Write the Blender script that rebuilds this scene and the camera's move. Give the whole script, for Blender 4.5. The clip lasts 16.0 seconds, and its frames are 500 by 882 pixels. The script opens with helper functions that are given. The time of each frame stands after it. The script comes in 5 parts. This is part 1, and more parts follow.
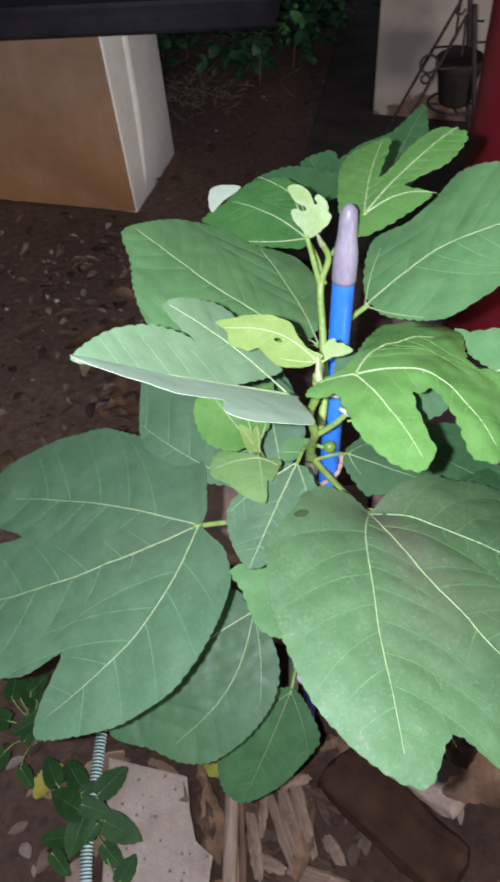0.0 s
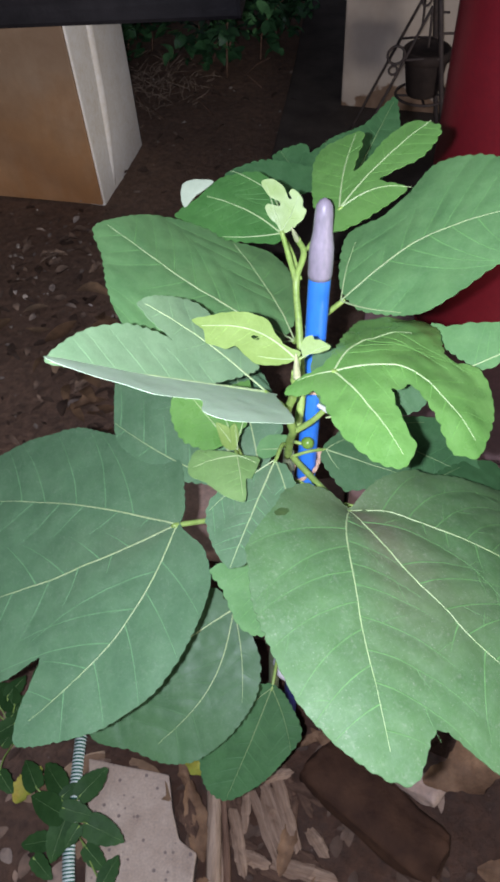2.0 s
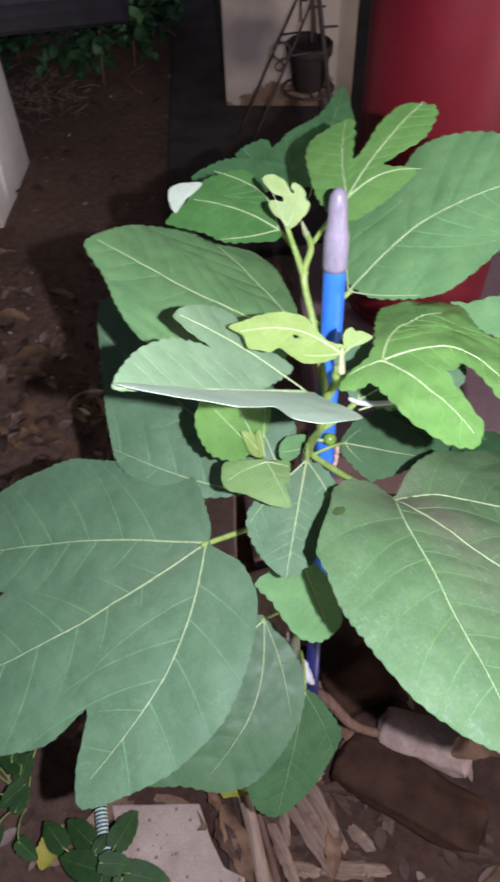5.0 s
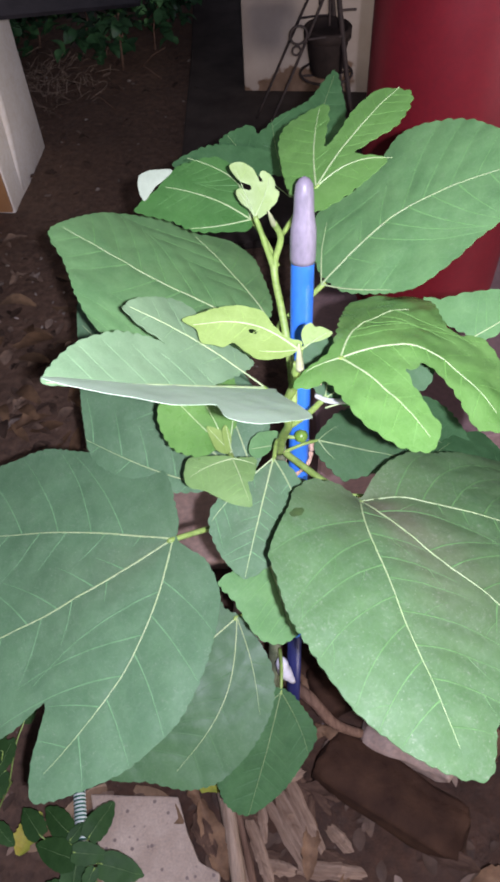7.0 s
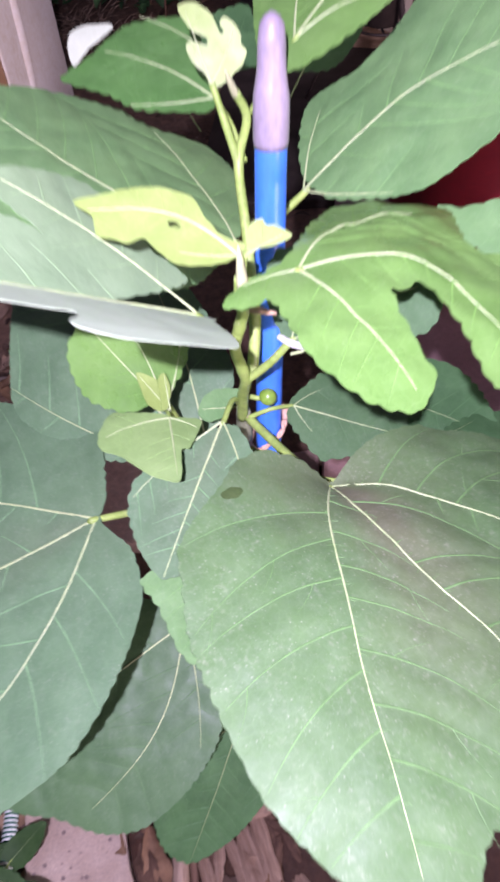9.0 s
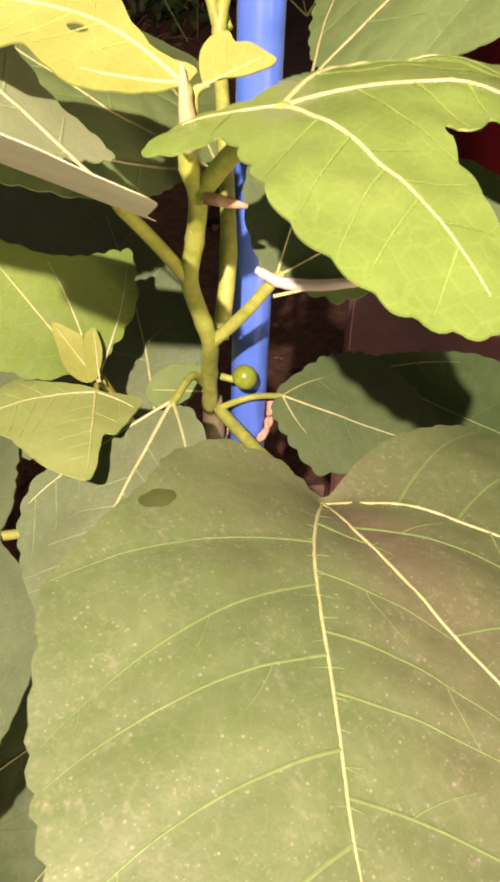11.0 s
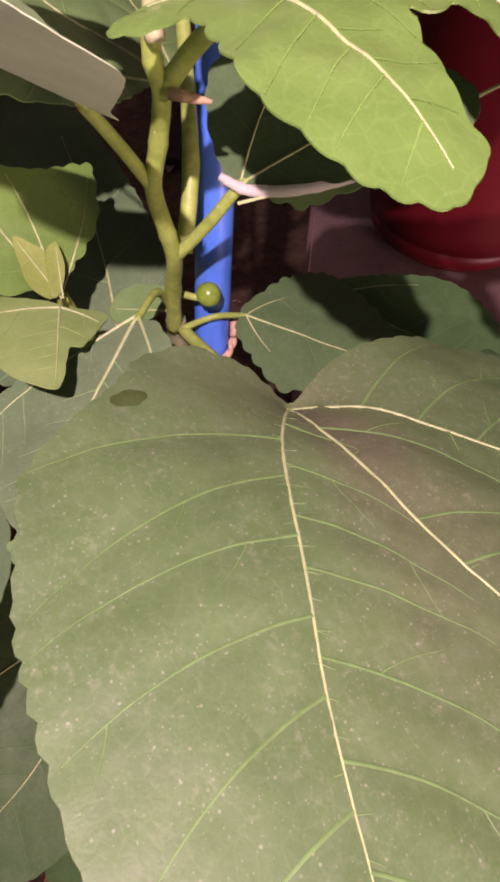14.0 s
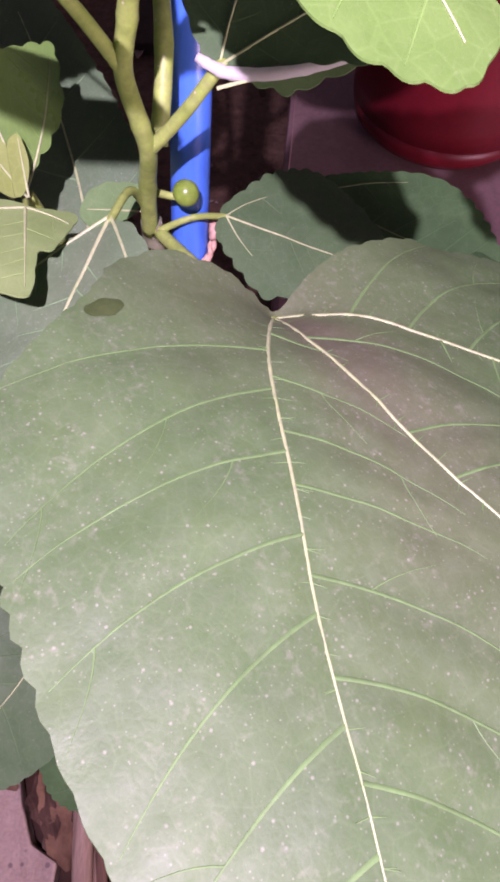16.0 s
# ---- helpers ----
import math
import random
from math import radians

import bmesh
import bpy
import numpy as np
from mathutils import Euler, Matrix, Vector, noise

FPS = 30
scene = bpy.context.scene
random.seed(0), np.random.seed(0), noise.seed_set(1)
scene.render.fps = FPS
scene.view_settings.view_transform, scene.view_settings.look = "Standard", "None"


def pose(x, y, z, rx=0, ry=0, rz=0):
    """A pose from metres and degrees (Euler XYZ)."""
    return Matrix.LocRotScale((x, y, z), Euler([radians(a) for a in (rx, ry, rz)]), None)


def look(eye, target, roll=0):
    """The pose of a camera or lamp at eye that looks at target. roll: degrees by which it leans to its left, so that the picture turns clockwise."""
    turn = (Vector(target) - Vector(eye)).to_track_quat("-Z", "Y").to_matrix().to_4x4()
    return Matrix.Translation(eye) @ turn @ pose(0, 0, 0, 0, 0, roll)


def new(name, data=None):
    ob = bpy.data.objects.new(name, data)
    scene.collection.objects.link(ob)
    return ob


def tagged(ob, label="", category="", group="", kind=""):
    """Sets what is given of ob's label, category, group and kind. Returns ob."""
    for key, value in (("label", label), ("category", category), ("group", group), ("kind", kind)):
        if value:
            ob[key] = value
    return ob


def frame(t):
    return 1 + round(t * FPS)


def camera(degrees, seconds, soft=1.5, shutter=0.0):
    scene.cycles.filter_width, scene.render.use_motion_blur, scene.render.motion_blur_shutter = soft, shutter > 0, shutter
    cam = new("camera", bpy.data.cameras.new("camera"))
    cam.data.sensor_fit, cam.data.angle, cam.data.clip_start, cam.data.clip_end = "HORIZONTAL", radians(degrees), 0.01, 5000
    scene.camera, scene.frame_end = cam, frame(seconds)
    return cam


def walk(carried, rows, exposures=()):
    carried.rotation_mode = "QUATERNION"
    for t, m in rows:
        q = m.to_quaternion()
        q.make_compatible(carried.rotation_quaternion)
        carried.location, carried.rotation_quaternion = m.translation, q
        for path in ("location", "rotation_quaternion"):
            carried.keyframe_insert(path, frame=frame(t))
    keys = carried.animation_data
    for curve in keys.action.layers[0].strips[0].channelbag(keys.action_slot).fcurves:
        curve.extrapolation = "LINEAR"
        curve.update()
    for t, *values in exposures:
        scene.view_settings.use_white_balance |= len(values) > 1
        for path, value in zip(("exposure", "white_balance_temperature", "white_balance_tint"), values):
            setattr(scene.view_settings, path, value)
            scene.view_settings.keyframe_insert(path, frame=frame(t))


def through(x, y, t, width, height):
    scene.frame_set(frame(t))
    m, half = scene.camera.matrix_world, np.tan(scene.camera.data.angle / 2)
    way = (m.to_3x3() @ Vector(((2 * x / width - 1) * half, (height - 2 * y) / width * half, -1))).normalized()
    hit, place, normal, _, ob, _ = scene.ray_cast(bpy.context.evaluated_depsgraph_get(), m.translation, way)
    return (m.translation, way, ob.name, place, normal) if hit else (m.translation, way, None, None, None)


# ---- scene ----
import itertools
from mathutils import geometry

cam = camera(39.4, 16.0, 3.2, 0.8)
PATH = [
    (0, (0.089, 0.325, 1.186), (-0.117, 1.597, -0.343), -5.8),
    (0.5, (0.085, 0.326, 1.185), (-0.064, 1.589, -0.358), -4.5),
    (1, (0.086, 0.33, 1.185), (-0.061, 1.592, -0.359), -4.4),
    (1.5, (0.084, 0.333, 1.185), (-0.05, 1.591, -0.365), -4.2),
    (2, (0.083, 0.333, 1.185), (-0.044, 1.593, -0.363), -4.2),
    (2.5, (0.08, 0.327, 1.186), (-0.056, 1.594, -0.355), -4.6),
    (3, (0.069, 0.32, 1.188), (-0.08, 1.597, -0.344), -5.2),
    (3.5, (0.034, 0.316, 1.188), (-0.112, 1.603, -0.336), -6.3),
    (4, (-0.014, 0.328, 1.184), (-0.079, 1.604, -0.354), -5.0),
    (4.5, (-0.031, 0.349, 1.176), (0.052, 1.616, -0.368), -2.7),
    (5, (-0.042, 0.356, 1.173), (0.12, 1.609, -0.378), -2.4),
    (5.2, (-0.042, 0.356, 1.171), (0.153, 1.605, -0.379), -1.8),
    (7.3, (0.024, 0.369, 1.16), (0.093, 1.606, -0.41), -4.2),
    (7.5, (0.026, 0.373, 1.158), (0.093, 1.613, -0.409), -4.5),
    (8, (0.035, 0.375, 1.156), (0.1, 1.608, -0.417), -5.0),
    (8.5, (0.069, 0.4, 1.119), (0.109, 1.593, -0.486), -4.2),
    (9, (0.093, 0.444, 1.015), (0.05, 1.667, -0.567), -4.3),
    (9.2, (0.094, 0.458, 0.983), (0.062, 1.694, -0.589), -3.3),
    (11.3, (0.116, 0.523, 0.865), (0.034, 1.851, -0.627), -1.5),
    (11.5, (0.115, 0.523, 0.858), (0.045, 1.853, -0.633), -1.2),
    (12, (0.112, 0.526, 0.84), (0.048, 1.824, -0.679), -1.7),
    (12.5, (0.112, 0.52, 0.847), (0.089, 1.851, -0.645), -0.7),
    (13, (0.111, 0.508, 0.856), (0.091, 1.977, -0.501), -0.4),
    (13.5, (0.111, 0.505, 0.857), (0.126, 1.777, -0.687), 0.6),
    (14, (0.111, 0.502, 0.865), (0.153, 1.727, -0.716), 1.6),
    (14.5, (0.111, 0.499, 0.868), (0.154, 1.724, -0.713), 1.5),
    (15, (0.112, 0.501, 0.865), (0.167, 1.648, -0.773), 1.8),
    (15.3, (0.112, 0.502, 0.864), (0.167, 1.651, -0.772), 2.0),
    (15.5, (0.109, 0.508, 0.857), (0.22, 1.52, -0.865), 4.8),
    (16, (0.109, 0.51, 0.857), (0.211, 1.514, -0.869), 4.2),
]
EXPOSURES = [(0.0, 0.07, 6250, 14), (3.0, 0.06, 6250, 15), (4.0, 0.13, 6270, 18), (5.0, 0.20, 6320, 24), (8.0, 0.26, 6320, 24), (9.0, 0.57, 6320, 52), (11.5, 0.32, 13300, 53), (12.5, 0.07, 13000, 53), (13.0, -0.27, 17500, 48), (13.5, -0.13, 11000, 56), (14.0, -0.20, 8900, 65), (14.5, -0.08, 11500, 56), (15.0, 0.03, 8700, 69), (15.5, 0.14, 8000, 73), (16.0, 0.17, 6900, 80)]
walk(cam, [(t, look(eye, target, roll)) for t, eye, target, roll in PATH], EXPOSURES)

# ---- light: night, the small lamp held beside the lens, and an added fill lamp ----
world = bpy.data.worlds.new("night")
world.use_nodes = True
scene.world = world
world.node_tree.nodes["Background"].inputs[0].default_value = (0.40, 0.44, 0.54, 1)
world.node_tree.nodes["Background"].inputs[1].default_value = 0.15
flash_data = bpy.data.lights.new("torch_light", "POINT")
flash_data.energy, flash_data.shadow_soft_size, flash_data.color = 39.5, 0.006, (0.94, 0.98, 1.17)
flash = new("torch_light", flash_data)
flash.matrix_world = pose(0.048, 0.318, 1.200)
# weak unseen fill lamp added off to the side, behind the camera, lifting the background
fill_data = bpy.data.lights.new("porch_light", "POINT")
fill_data.energy, fill_data.shadow_soft_size, fill_data.color = 430.0, 0.7, (1.0, 0.96, 0.90)
fill_lamp = new("porch_light", fill_data)
fill_lamp.matrix_world = pose(3.2, -2.6, 0.75)


# ---- materials ----
class Nodes:
    """A small wrapper to write node materials in a few lines."""

    def __init__(self, name):
        self.mat = bpy.data.materials.new(name)
        self.mat.use_nodes = True
        self.tree = self.mat.node_tree
        self.bsdf = self.tree.nodes["Principled BSDF"]
        self.where = self.add("ShaderNodeTexCoord").outputs["Object"]

    def add(self, kind, **settings):
        node = self.tree.nodes.new(kind)
        for key, value in settings.items():
            node.inputs[key.replace("_", " ")].default_value = value
        return node

    def link(self, a, b):
        self.tree.links.new(a, b)

    def noise(self, scale, detail=4.0, rough=0.55, stretch=None):
        n = self.add("ShaderNodeTexNoise", Scale=scale, Detail=detail, Roughness=rough)
        if stretch:
            m = self.add("ShaderNodeMapping")
            m.inputs["Scale"].default_value = stretch
            self.link(self.where, m.inputs[0])
            self.link(m.outputs[0], n.inputs["Vector"])
        else:
            self.link(self.where, n.inputs["Vector"])
        return n.outputs["Fac"]

    def cells(self, scale, feature="F1"):
        n = self.add("ShaderNodeTexVoronoi", Scale=scale)
        n.feature = feature
        self.link(self.where, n.inputs["Vector"])
        return n

    def ramp(self, fac, *stops):
        n = self.add("ShaderNodeValToRGB")
        r = n.color_ramp
        while len(r.elements) < len(stops):
            r.elements.new(0.5)
        for e, (at, c) in zip(r.elements, stops):
            e.position, e.color = at, (*c, 1) if len(c) == 3 else c
        self.link(fac, n.inputs[0])
        return n.outputs[0]

    def mix(self, fac, a, b, how="MIX"):
        n = self.add("ShaderNodeMix")
        n.data_type, n.blend_type = "RGBA", how
        for src, at in ((fac, 0), (a, 6), (b, 7)):
            if isinstance(src, (int, float)):
                n.inputs[at].default_value = src
            elif isinstance(src, tuple):
                n.inputs[at].default_value = (*src, 1)
            else:
                self.link(src, n.inputs[at])
        return n.outputs[2]

    def maths(self, op, a, b):
        n = self.add("ShaderNodeMath")
        n.operation = op
        for src, at in ((a, 0), (b, 1)):
            if isinstance(src, (int, float)):
                n.inputs[at].default_value = src
            else:
                self.link(src, n.inputs[at])
        return n.outputs[0]

    def random(self):
        return self.add("ShaderNodeObjectInfo").outputs["Random"]

    def island(self):
        return self.add("ShaderNodeNewGeometry").outputs["Random Per Island"]

    def done(self, colour, rough=0.6, spec=0.4, bump=None, strength=0.3, distance=0.001, metal=0.0):
        for src, key in ((colour, "Base Color"), (rough, "Roughness")):
            if isinstance(src, tuple):
                self.bsdf.inputs[key].default_value = (*src, 1)
            elif isinstance(src, (int, float)):
                self.bsdf.inputs[key].default_value = src
            else:
                self.link(src, self.bsdf.inputs[key])
        self.bsdf.inputs["Specular IOR Level"].default_value = spec
        self.bsdf.inputs["Metallic"].default_value = metal
        if bump is not None:
            b = self.add("ShaderNodeBump", Strength=strength, Distance=distance)
            self.link(bump, b.inputs["Height"])
            self.link(b.outputs[0], self.bsdf.inputs["Normal"])
        return self.mat

    def let_through(self, tone, share):
        """Thin tissue: part of the light that falls on one side leaves by the other."""
        soft, both = self.add("ShaderNodeBsdfTranslucent"), self.add("ShaderNodeMixShader")
        both.inputs[0].default_value = share
        if isinstance(tone, tuple):
            soft.inputs["Color"].default_value = (*tone, 1)
        else:
            self.link(tone, soft.inputs["Color"])
        self.link(self.bsdf.outputs[0], both.inputs[1])
        self.link(soft.outputs[0], both.inputs[2])
        self.link(both.outputs[0], self.tree.nodes["Material Output"].inputs["Surface"])


FINE = {}


def leaf_material(name, dark, light, dust=0.25, rough=0.55, spec=0.35, brown=0.0, through=0.0):
    """Blade of a fig leaf: green in two close tones, a net of veinlets in two sizes, thin dust and specks."""
    m = Nodes(name)
    tone = m.ramp(m.noise(26, 6, 0.62), (0.3, dark), (0.7, light))
    tone = m.mix(m.maths("MULTIPLY", m.random(), 0.2), tone, dark)
    plain = m.where
    shake = m.add("ShaderNodeTexNoise", Scale=90.0, Detail=3.0)
    m.link(plain, shake.inputs["Vector"])
    drift = m.add("ShaderNodeMix")
    drift.data_type, drift.blend_type, drift.clamp_factor = "RGBA", "LINEAR_LIGHT", False
    drift.inputs[0].default_value = 0.0007
    m.link(plain, drift.inputs[6])
    m.link(shake.outputs["Color"], drift.inputs[7])
    m.where = drift.outputs[2]
    pale = tuple(min(1, c * 1.6 + 0.02) for c in light)
    coarse = m.cells(135, "DISTANCE_TO_EDGE").outputs["Distance"]
    tone = m.mix(m.maths("MULTIPLY", m.ramp(coarse, (0.0, (1, 1, 1)), (0.06, (0, 0, 0))), 0.10), tone, pale)
    net = m.cells(520, "DISTANCE_TO_EDGE").outputs["Distance"]
    tone = m.mix(m.maths("MULTIPLY", m.ramp(net, (0.0, (1, 1, 1)), (0.07, (0, 0, 0))), 0.06), tone, pale)
    if brown:
        axis, turn, bend = m.add("ShaderNodeSeparateXYZ"), m.add("ShaderNodeMath"), m.add("ShaderNodeMath")
        m.link(plain, axis.inputs[0])
        turn.operation, bend.operation = "ARCTAN2", "ABSOLUTE"
        m.link(axis.outputs["Y"], turn.inputs[0])
        m.link(axis.outputs["X"], turn.inputs[1])
        m.link(m.maths("ADD", turn.outputs[0], 0.07), bend.inputs[0])
        wedge = m.ramp(m.maths("ADD", bend.outputs[0], m.maths("MULTIPLY", m.noise(30, 4), 0.5)), (0.42, (1, 1, 1)), (0.85, (0, 0, 0)))
        far = m.add("ShaderNodeVectorMath")
        far.operation = "LENGTH"
        m.link(plain, far.inputs[0])
        reach = m.ramp(m.maths("ADD", m.maths("MULTIPLY", far.outputs["Value"], 7.0), m.maths("MULTIPLY", m.noise(24, 4), 0.7)), (0.35, (1, 1, 1)), (1.15, (0, 0, 0)))
        tone = m.mix(m.maths("MULTIPLY", reach, brown * 0.8), tone, (0.125, 0.112, 0.066))
        fade = m.ramp(far.outputs["Value"], (0.06, (1, 1, 1)), (0.19, (0, 0, 0)))
        tone = m.mix(m.maths("MULTIPLY", m.maths("MULTIPLY", wedge, fade), brown), tone, (0.125, 0.095, 0.068))
    film = m.ramp(m.noise(120, 8, 0.72), (0.42, (0, 0, 0)), (0.8, (1, 1, 1)))
    tone = m.mix(m.maths("MULTIPLY", film, dust * 0.35), tone, (0.36, 0.40, 0.34))
    smudge = m.maths("MULTIPLY", m.ramp(m.noise(330, 3, 0.6), (0.54, (0, 0, 0)), (0.76, (1, 1, 1))), m.ramp(m.noise(45, 3), (0.40, (0, 0, 0)), (0.62, (1, 1, 1))))
    tone = m.mix(m.maths("MULTIPLY", smudge, dust * 0.8), tone, (0.42, 0.42, 0.33))
    for size, spread, strong in ((240, 0.84, 1.1), (400, 0.72, 1.0), (700, 0.58, 0.9)):
        grains = m.cells(size)
        near = m.ramp(grains.outputs["Distance"], (0.06, (1, 1, 1)), (0.25, (0, 0, 0)))
        few = m.ramp(m.maths("ADD", grains.outputs["Color"], m.maths("MULTIPLY", m.noise(22, 2), 0.5)), (spread + 0.2, (0, 0, 0)), (spread + 0.5, (1, 1, 1)))
        tone = m.mix(m.maths("MULTIPLY", m.maths("MULTIPLY", near, few), dust * strong), tone, (0.56, 0.56, 0.46))
    relief = m.maths("ADD", m.maths("MULTIPLY", m.noise(300, 4), 0.6), m.maths("ADD", m.maths("MULTIPLY", net, 0.3), m.maths("MULTIPLY", coarse, 0.5)))
    gloss = m.ramp(m.noise(40, 4), (0.3, (rough - 0.1,) * 3), (0.7, (rough + 0.12,) * 3))
    mat = m.done(tone, gloss, spec, relief, 0.25, 0.0008)
    if through:
        m.let_through(tone, through)
    FINE[mat.name] = plain_material(name + ", veinlet", tuple(c * (1.4 if brown else 1.12) for c in light), tuple(c * (1.8 if brown else 1.35) + 0.008 for c in light), 60, 0.55, 0.3, 300, 0.2, 0.0004)
    return mat


def plain_material(name, dark, light, scale=30, rough=0.6, spec=0.4, relief=300, strength=0.3, distance=0.001, stretch=None, metal=0.0, specks=None, through=0.0):
    """Two tones in patches, fine grain in the relief, and specks where asked for."""
    m = Nodes(name)
    tone = m.ramp(m.noise(scale, 6, 0.6, stretch), (0.3, dark), (0.7, light))
    fine = m.noise(relief, 5, 0.6, stretch)
    tone = m.mix(0.25, tone, m.ramp(fine, (0.3, (0.0, 0.0, 0.0)), (0.75, tuple(min(1, c * 1.6) for c in light))), "OVERLAY")
    if specks:
        size, amount, colour = specks
        c = m.cells(size)
        near = m.ramp(c.outputs["Distance"], (0.17, (1, 1, 1)), (0.27, (0, 0, 0)))
        few = m.ramp(c.outputs["Color"], (1 - amount, (0, 0, 0)), (1.02 - amount, (1, 1, 1)))
        tone = m.mix(m.maths("MULTIPLY", near, few), tone, colour)
    mat = m.done(tone, rough, spec, fine, strength, distance, metal)
    if through:
        m.let_through(tone, through)
    return mat


def per_piece_material(name, stops, rough=0.7, spec=0.2, scale=60):
    """A material whose tone differs from island to island."""
    m = Nodes(name)
    tone = m.ramp(m.island(), *stops)
    tone = m.mix(0.5, tone, m.ramp(m.noise(scale, 5), (0.3, (0.02, 0.015, 0.01)), (0.75, (0.5, 0.45, 0.4))), "OVERLAY")
    return m.done(tone, rough, spec, m.noise(scale * 6, 4), 0.4, 0.001)


BLADE_OLD = leaf_material("fig blade, mature", (0.070, 0.152, 0.069), (0.099, 0.196, 0.091), 0.18, 0.5, 0.35, 0.12)
BLADE_DUSTY = leaf_material("fig blade, dusty", (0.056, 0.126, 0.042), (0.080, 0.164, 0.057), 0.24, 0.56, 0.38, 0.5)
# pale green of the folded half: the sheen of grazing light is painted in
BLADE_SHEEN = leaf_material("fig blade, painted sheen", (0.60, 0.80, 0.53), (0.70, 0.87, 0.62), 0.04, 0.7, 0.2, through=0.3)
BLADE_WOOL = leaf_material("fig leaf underside, woolly", (0.30, 0.36, 0.25), (0.40, 0.46, 0.33), 0.1, 0.7, 0.2)
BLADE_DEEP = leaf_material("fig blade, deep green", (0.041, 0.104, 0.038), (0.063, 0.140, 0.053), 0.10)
BLADE_MID = leaf_material("fig blade, full green", (0.080, 0.190, 0.064), (0.130, 0.270, 0.094), 0.10, 0.45)
BLADE_GLOSS = leaf_material("fig blade, glossy dark green", (0.038, 0.125, 0.026), (0.070, 0.185, 0.046), 0.05, 0.3, 0.5)
# darkened copy of the leaf green: shade painted into low, hidden and far leaves
BLADE_SHADE = leaf_material("fig blade, painted shade", (0.026, 0.080, 0.026), (0.046, 0.125, 0.042), 0.05, 0.62, 0.2)
BLADE_YOUNG = leaf_material("fig blade, young", (0.074, 0.185, 0.036), (0.120, 0.255, 0.060), 0.06, 0.30, 0.6)
BLADE_PALE = leaf_material("fig blade, soft pale green", (0.132, 0.228, 0.108), (0.176, 0.280, 0.140), 0.10, 0.5)
BLADE_BUD = leaf_material("fig blade, unfolding", (0.158, 0.240, 0.052), (0.225, 0.325, 0.090), 0.05, 0.45)
# young green brightened to paint light on the leaf tilted from the lamp
BLADE_YOUNG_LIT = leaf_material("fig blade, young, lit up", (0.150, 0.275, 0.080), (0.215, 0.350, 0.120), 0.05, 0.35, 0.5)
# raised near white and translucent so the folded leaf half looks lit beneath
UNDERSIDE = plain_material("leaf underside", (0.76, 0.78, 0.73), (0.88, 0.88, 0.84), 40, 0.75, 0.2, 500, 0.3, 0.0006, through=0.5)
VEIN = plain_material("leaf vein", (0.31, 0.41, 0.19), (0.43, 0.51, 0.28), 60, 0.5, 0.4, 300, 0.2, 0.0004)
BLEMISH = plain_material("olive blemish", (0.045, 0.085, 0.022), (0.07, 0.115, 0.035), 200, 0.6, 0.3, 400, 0.2, 0.0004)
VEIN_DIM = plain_material("vein of a dark leaf", (0.16, 0.25, 0.10), (0.24, 0.33, 0.15), 60, 0.5, 0.3, 300, 0.2, 0.0004)
STALK = plain_material("green stalk", (0.21, 0.32, 0.07), (0.35, 0.47, 0.14), 90, 0.45, 0.4, 260, 0.3, 0.0006, specks=(420, 0.15, (0.5, 0.52, 0.3)))
BARK = plain_material("grey-green bark", (0.13, 0.17, 0.09), (0.24, 0.26, 0.16), 120, 0.65, 0.3, 300, 0.5, 0.001, specks=(380, 0.35, (0.42, 0.42, 0.32)))
SHEATH = plain_material("pale bud sheath", (0.36, 0.39, 0.20), (0.50, 0.50, 0.32), 120, 0.5, 0.4, 260, 0.2, 0.0004)
DRY_HUSK = plain_material("dry leaf scar", (0.30, 0.20, 0.12), (0.52, 0.40, 0.28), 150, 0.8, 0.2)
CORD = plain_material("pale brown cord", (0.42, 0.28, 0.19), (0.60, 0.44, 0.33), 220, 0.85, 0.15, 700, 0.5, 0.0005)
FRUIT = plain_material("green fig skin", (0.13, 0.26, 0.03), (0.24, 0.38, 0.07), 80, 0.3, 0.5, 400, 0.1, 0.0004)
BLUE = plain_material("blue plastic sleeve", (0.032, 0.175, 0.56), (0.048, 0.235, 0.68), 14, 0.32, 0.5, 200, 0.15, 0.0005, (1, 1, 0.2))
NAVY = plain_material("dark blue plastic", (0.012, 0.018, 0.09), (0.03, 0.035, 0.14), 40, 0.4, 0.5)
GREY_CAP = plain_material("grey plastic end", (0.20, 0.18, 0.21), (0.33, 0.29, 0.33), 45, 0.42, 0.45, 250, 0.25, 0.0008, (1, 1, 0.35))
WHITE_BAG = plain_material("white plastic film", (0.55, 0.56, 0.6), (0.78, 0.78, 0.8), 60, 0.35, 0.5)
TERRAZZO = plain_material("terrazzo", (0.31, 0.24, 0.18), (0.46, 0.38, 0.30), 22, 0.6, 0.3, 300, 0.4, 0.001, specks=(85, 0.5, (0.16, 0.12, 0.10)))
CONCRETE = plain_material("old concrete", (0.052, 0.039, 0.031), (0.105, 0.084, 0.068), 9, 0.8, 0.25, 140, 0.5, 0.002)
PAVER = plain_material("pale brownish cement", (0.33, 0.225, 0.175), (0.50, 0.37, 0.295), 12, 0.75, 0.2, 120, 0.4, 0.0015)
PINK_FLOOR = plain_material("pinkish cement floor", (0.25, 0.165, 0.155), (0.36, 0.25, 0.235), 7, 0.6, 0.3, 120, 0.3, 0.001)
PLASTER = plain_material("cream plaster", (0.76, 0.69, 0.57), (0.90, 0.86, 0.77), 7, 0.75, 0.25, 90, 0.3, 0.0015)
DARK_SLAB = plain_material("blackened stone slab", (0.010, 0.009, 0.010), (0.032, 0.028, 0.031), 10, 0.6, 0.35, 90, 0.5, 0.002)
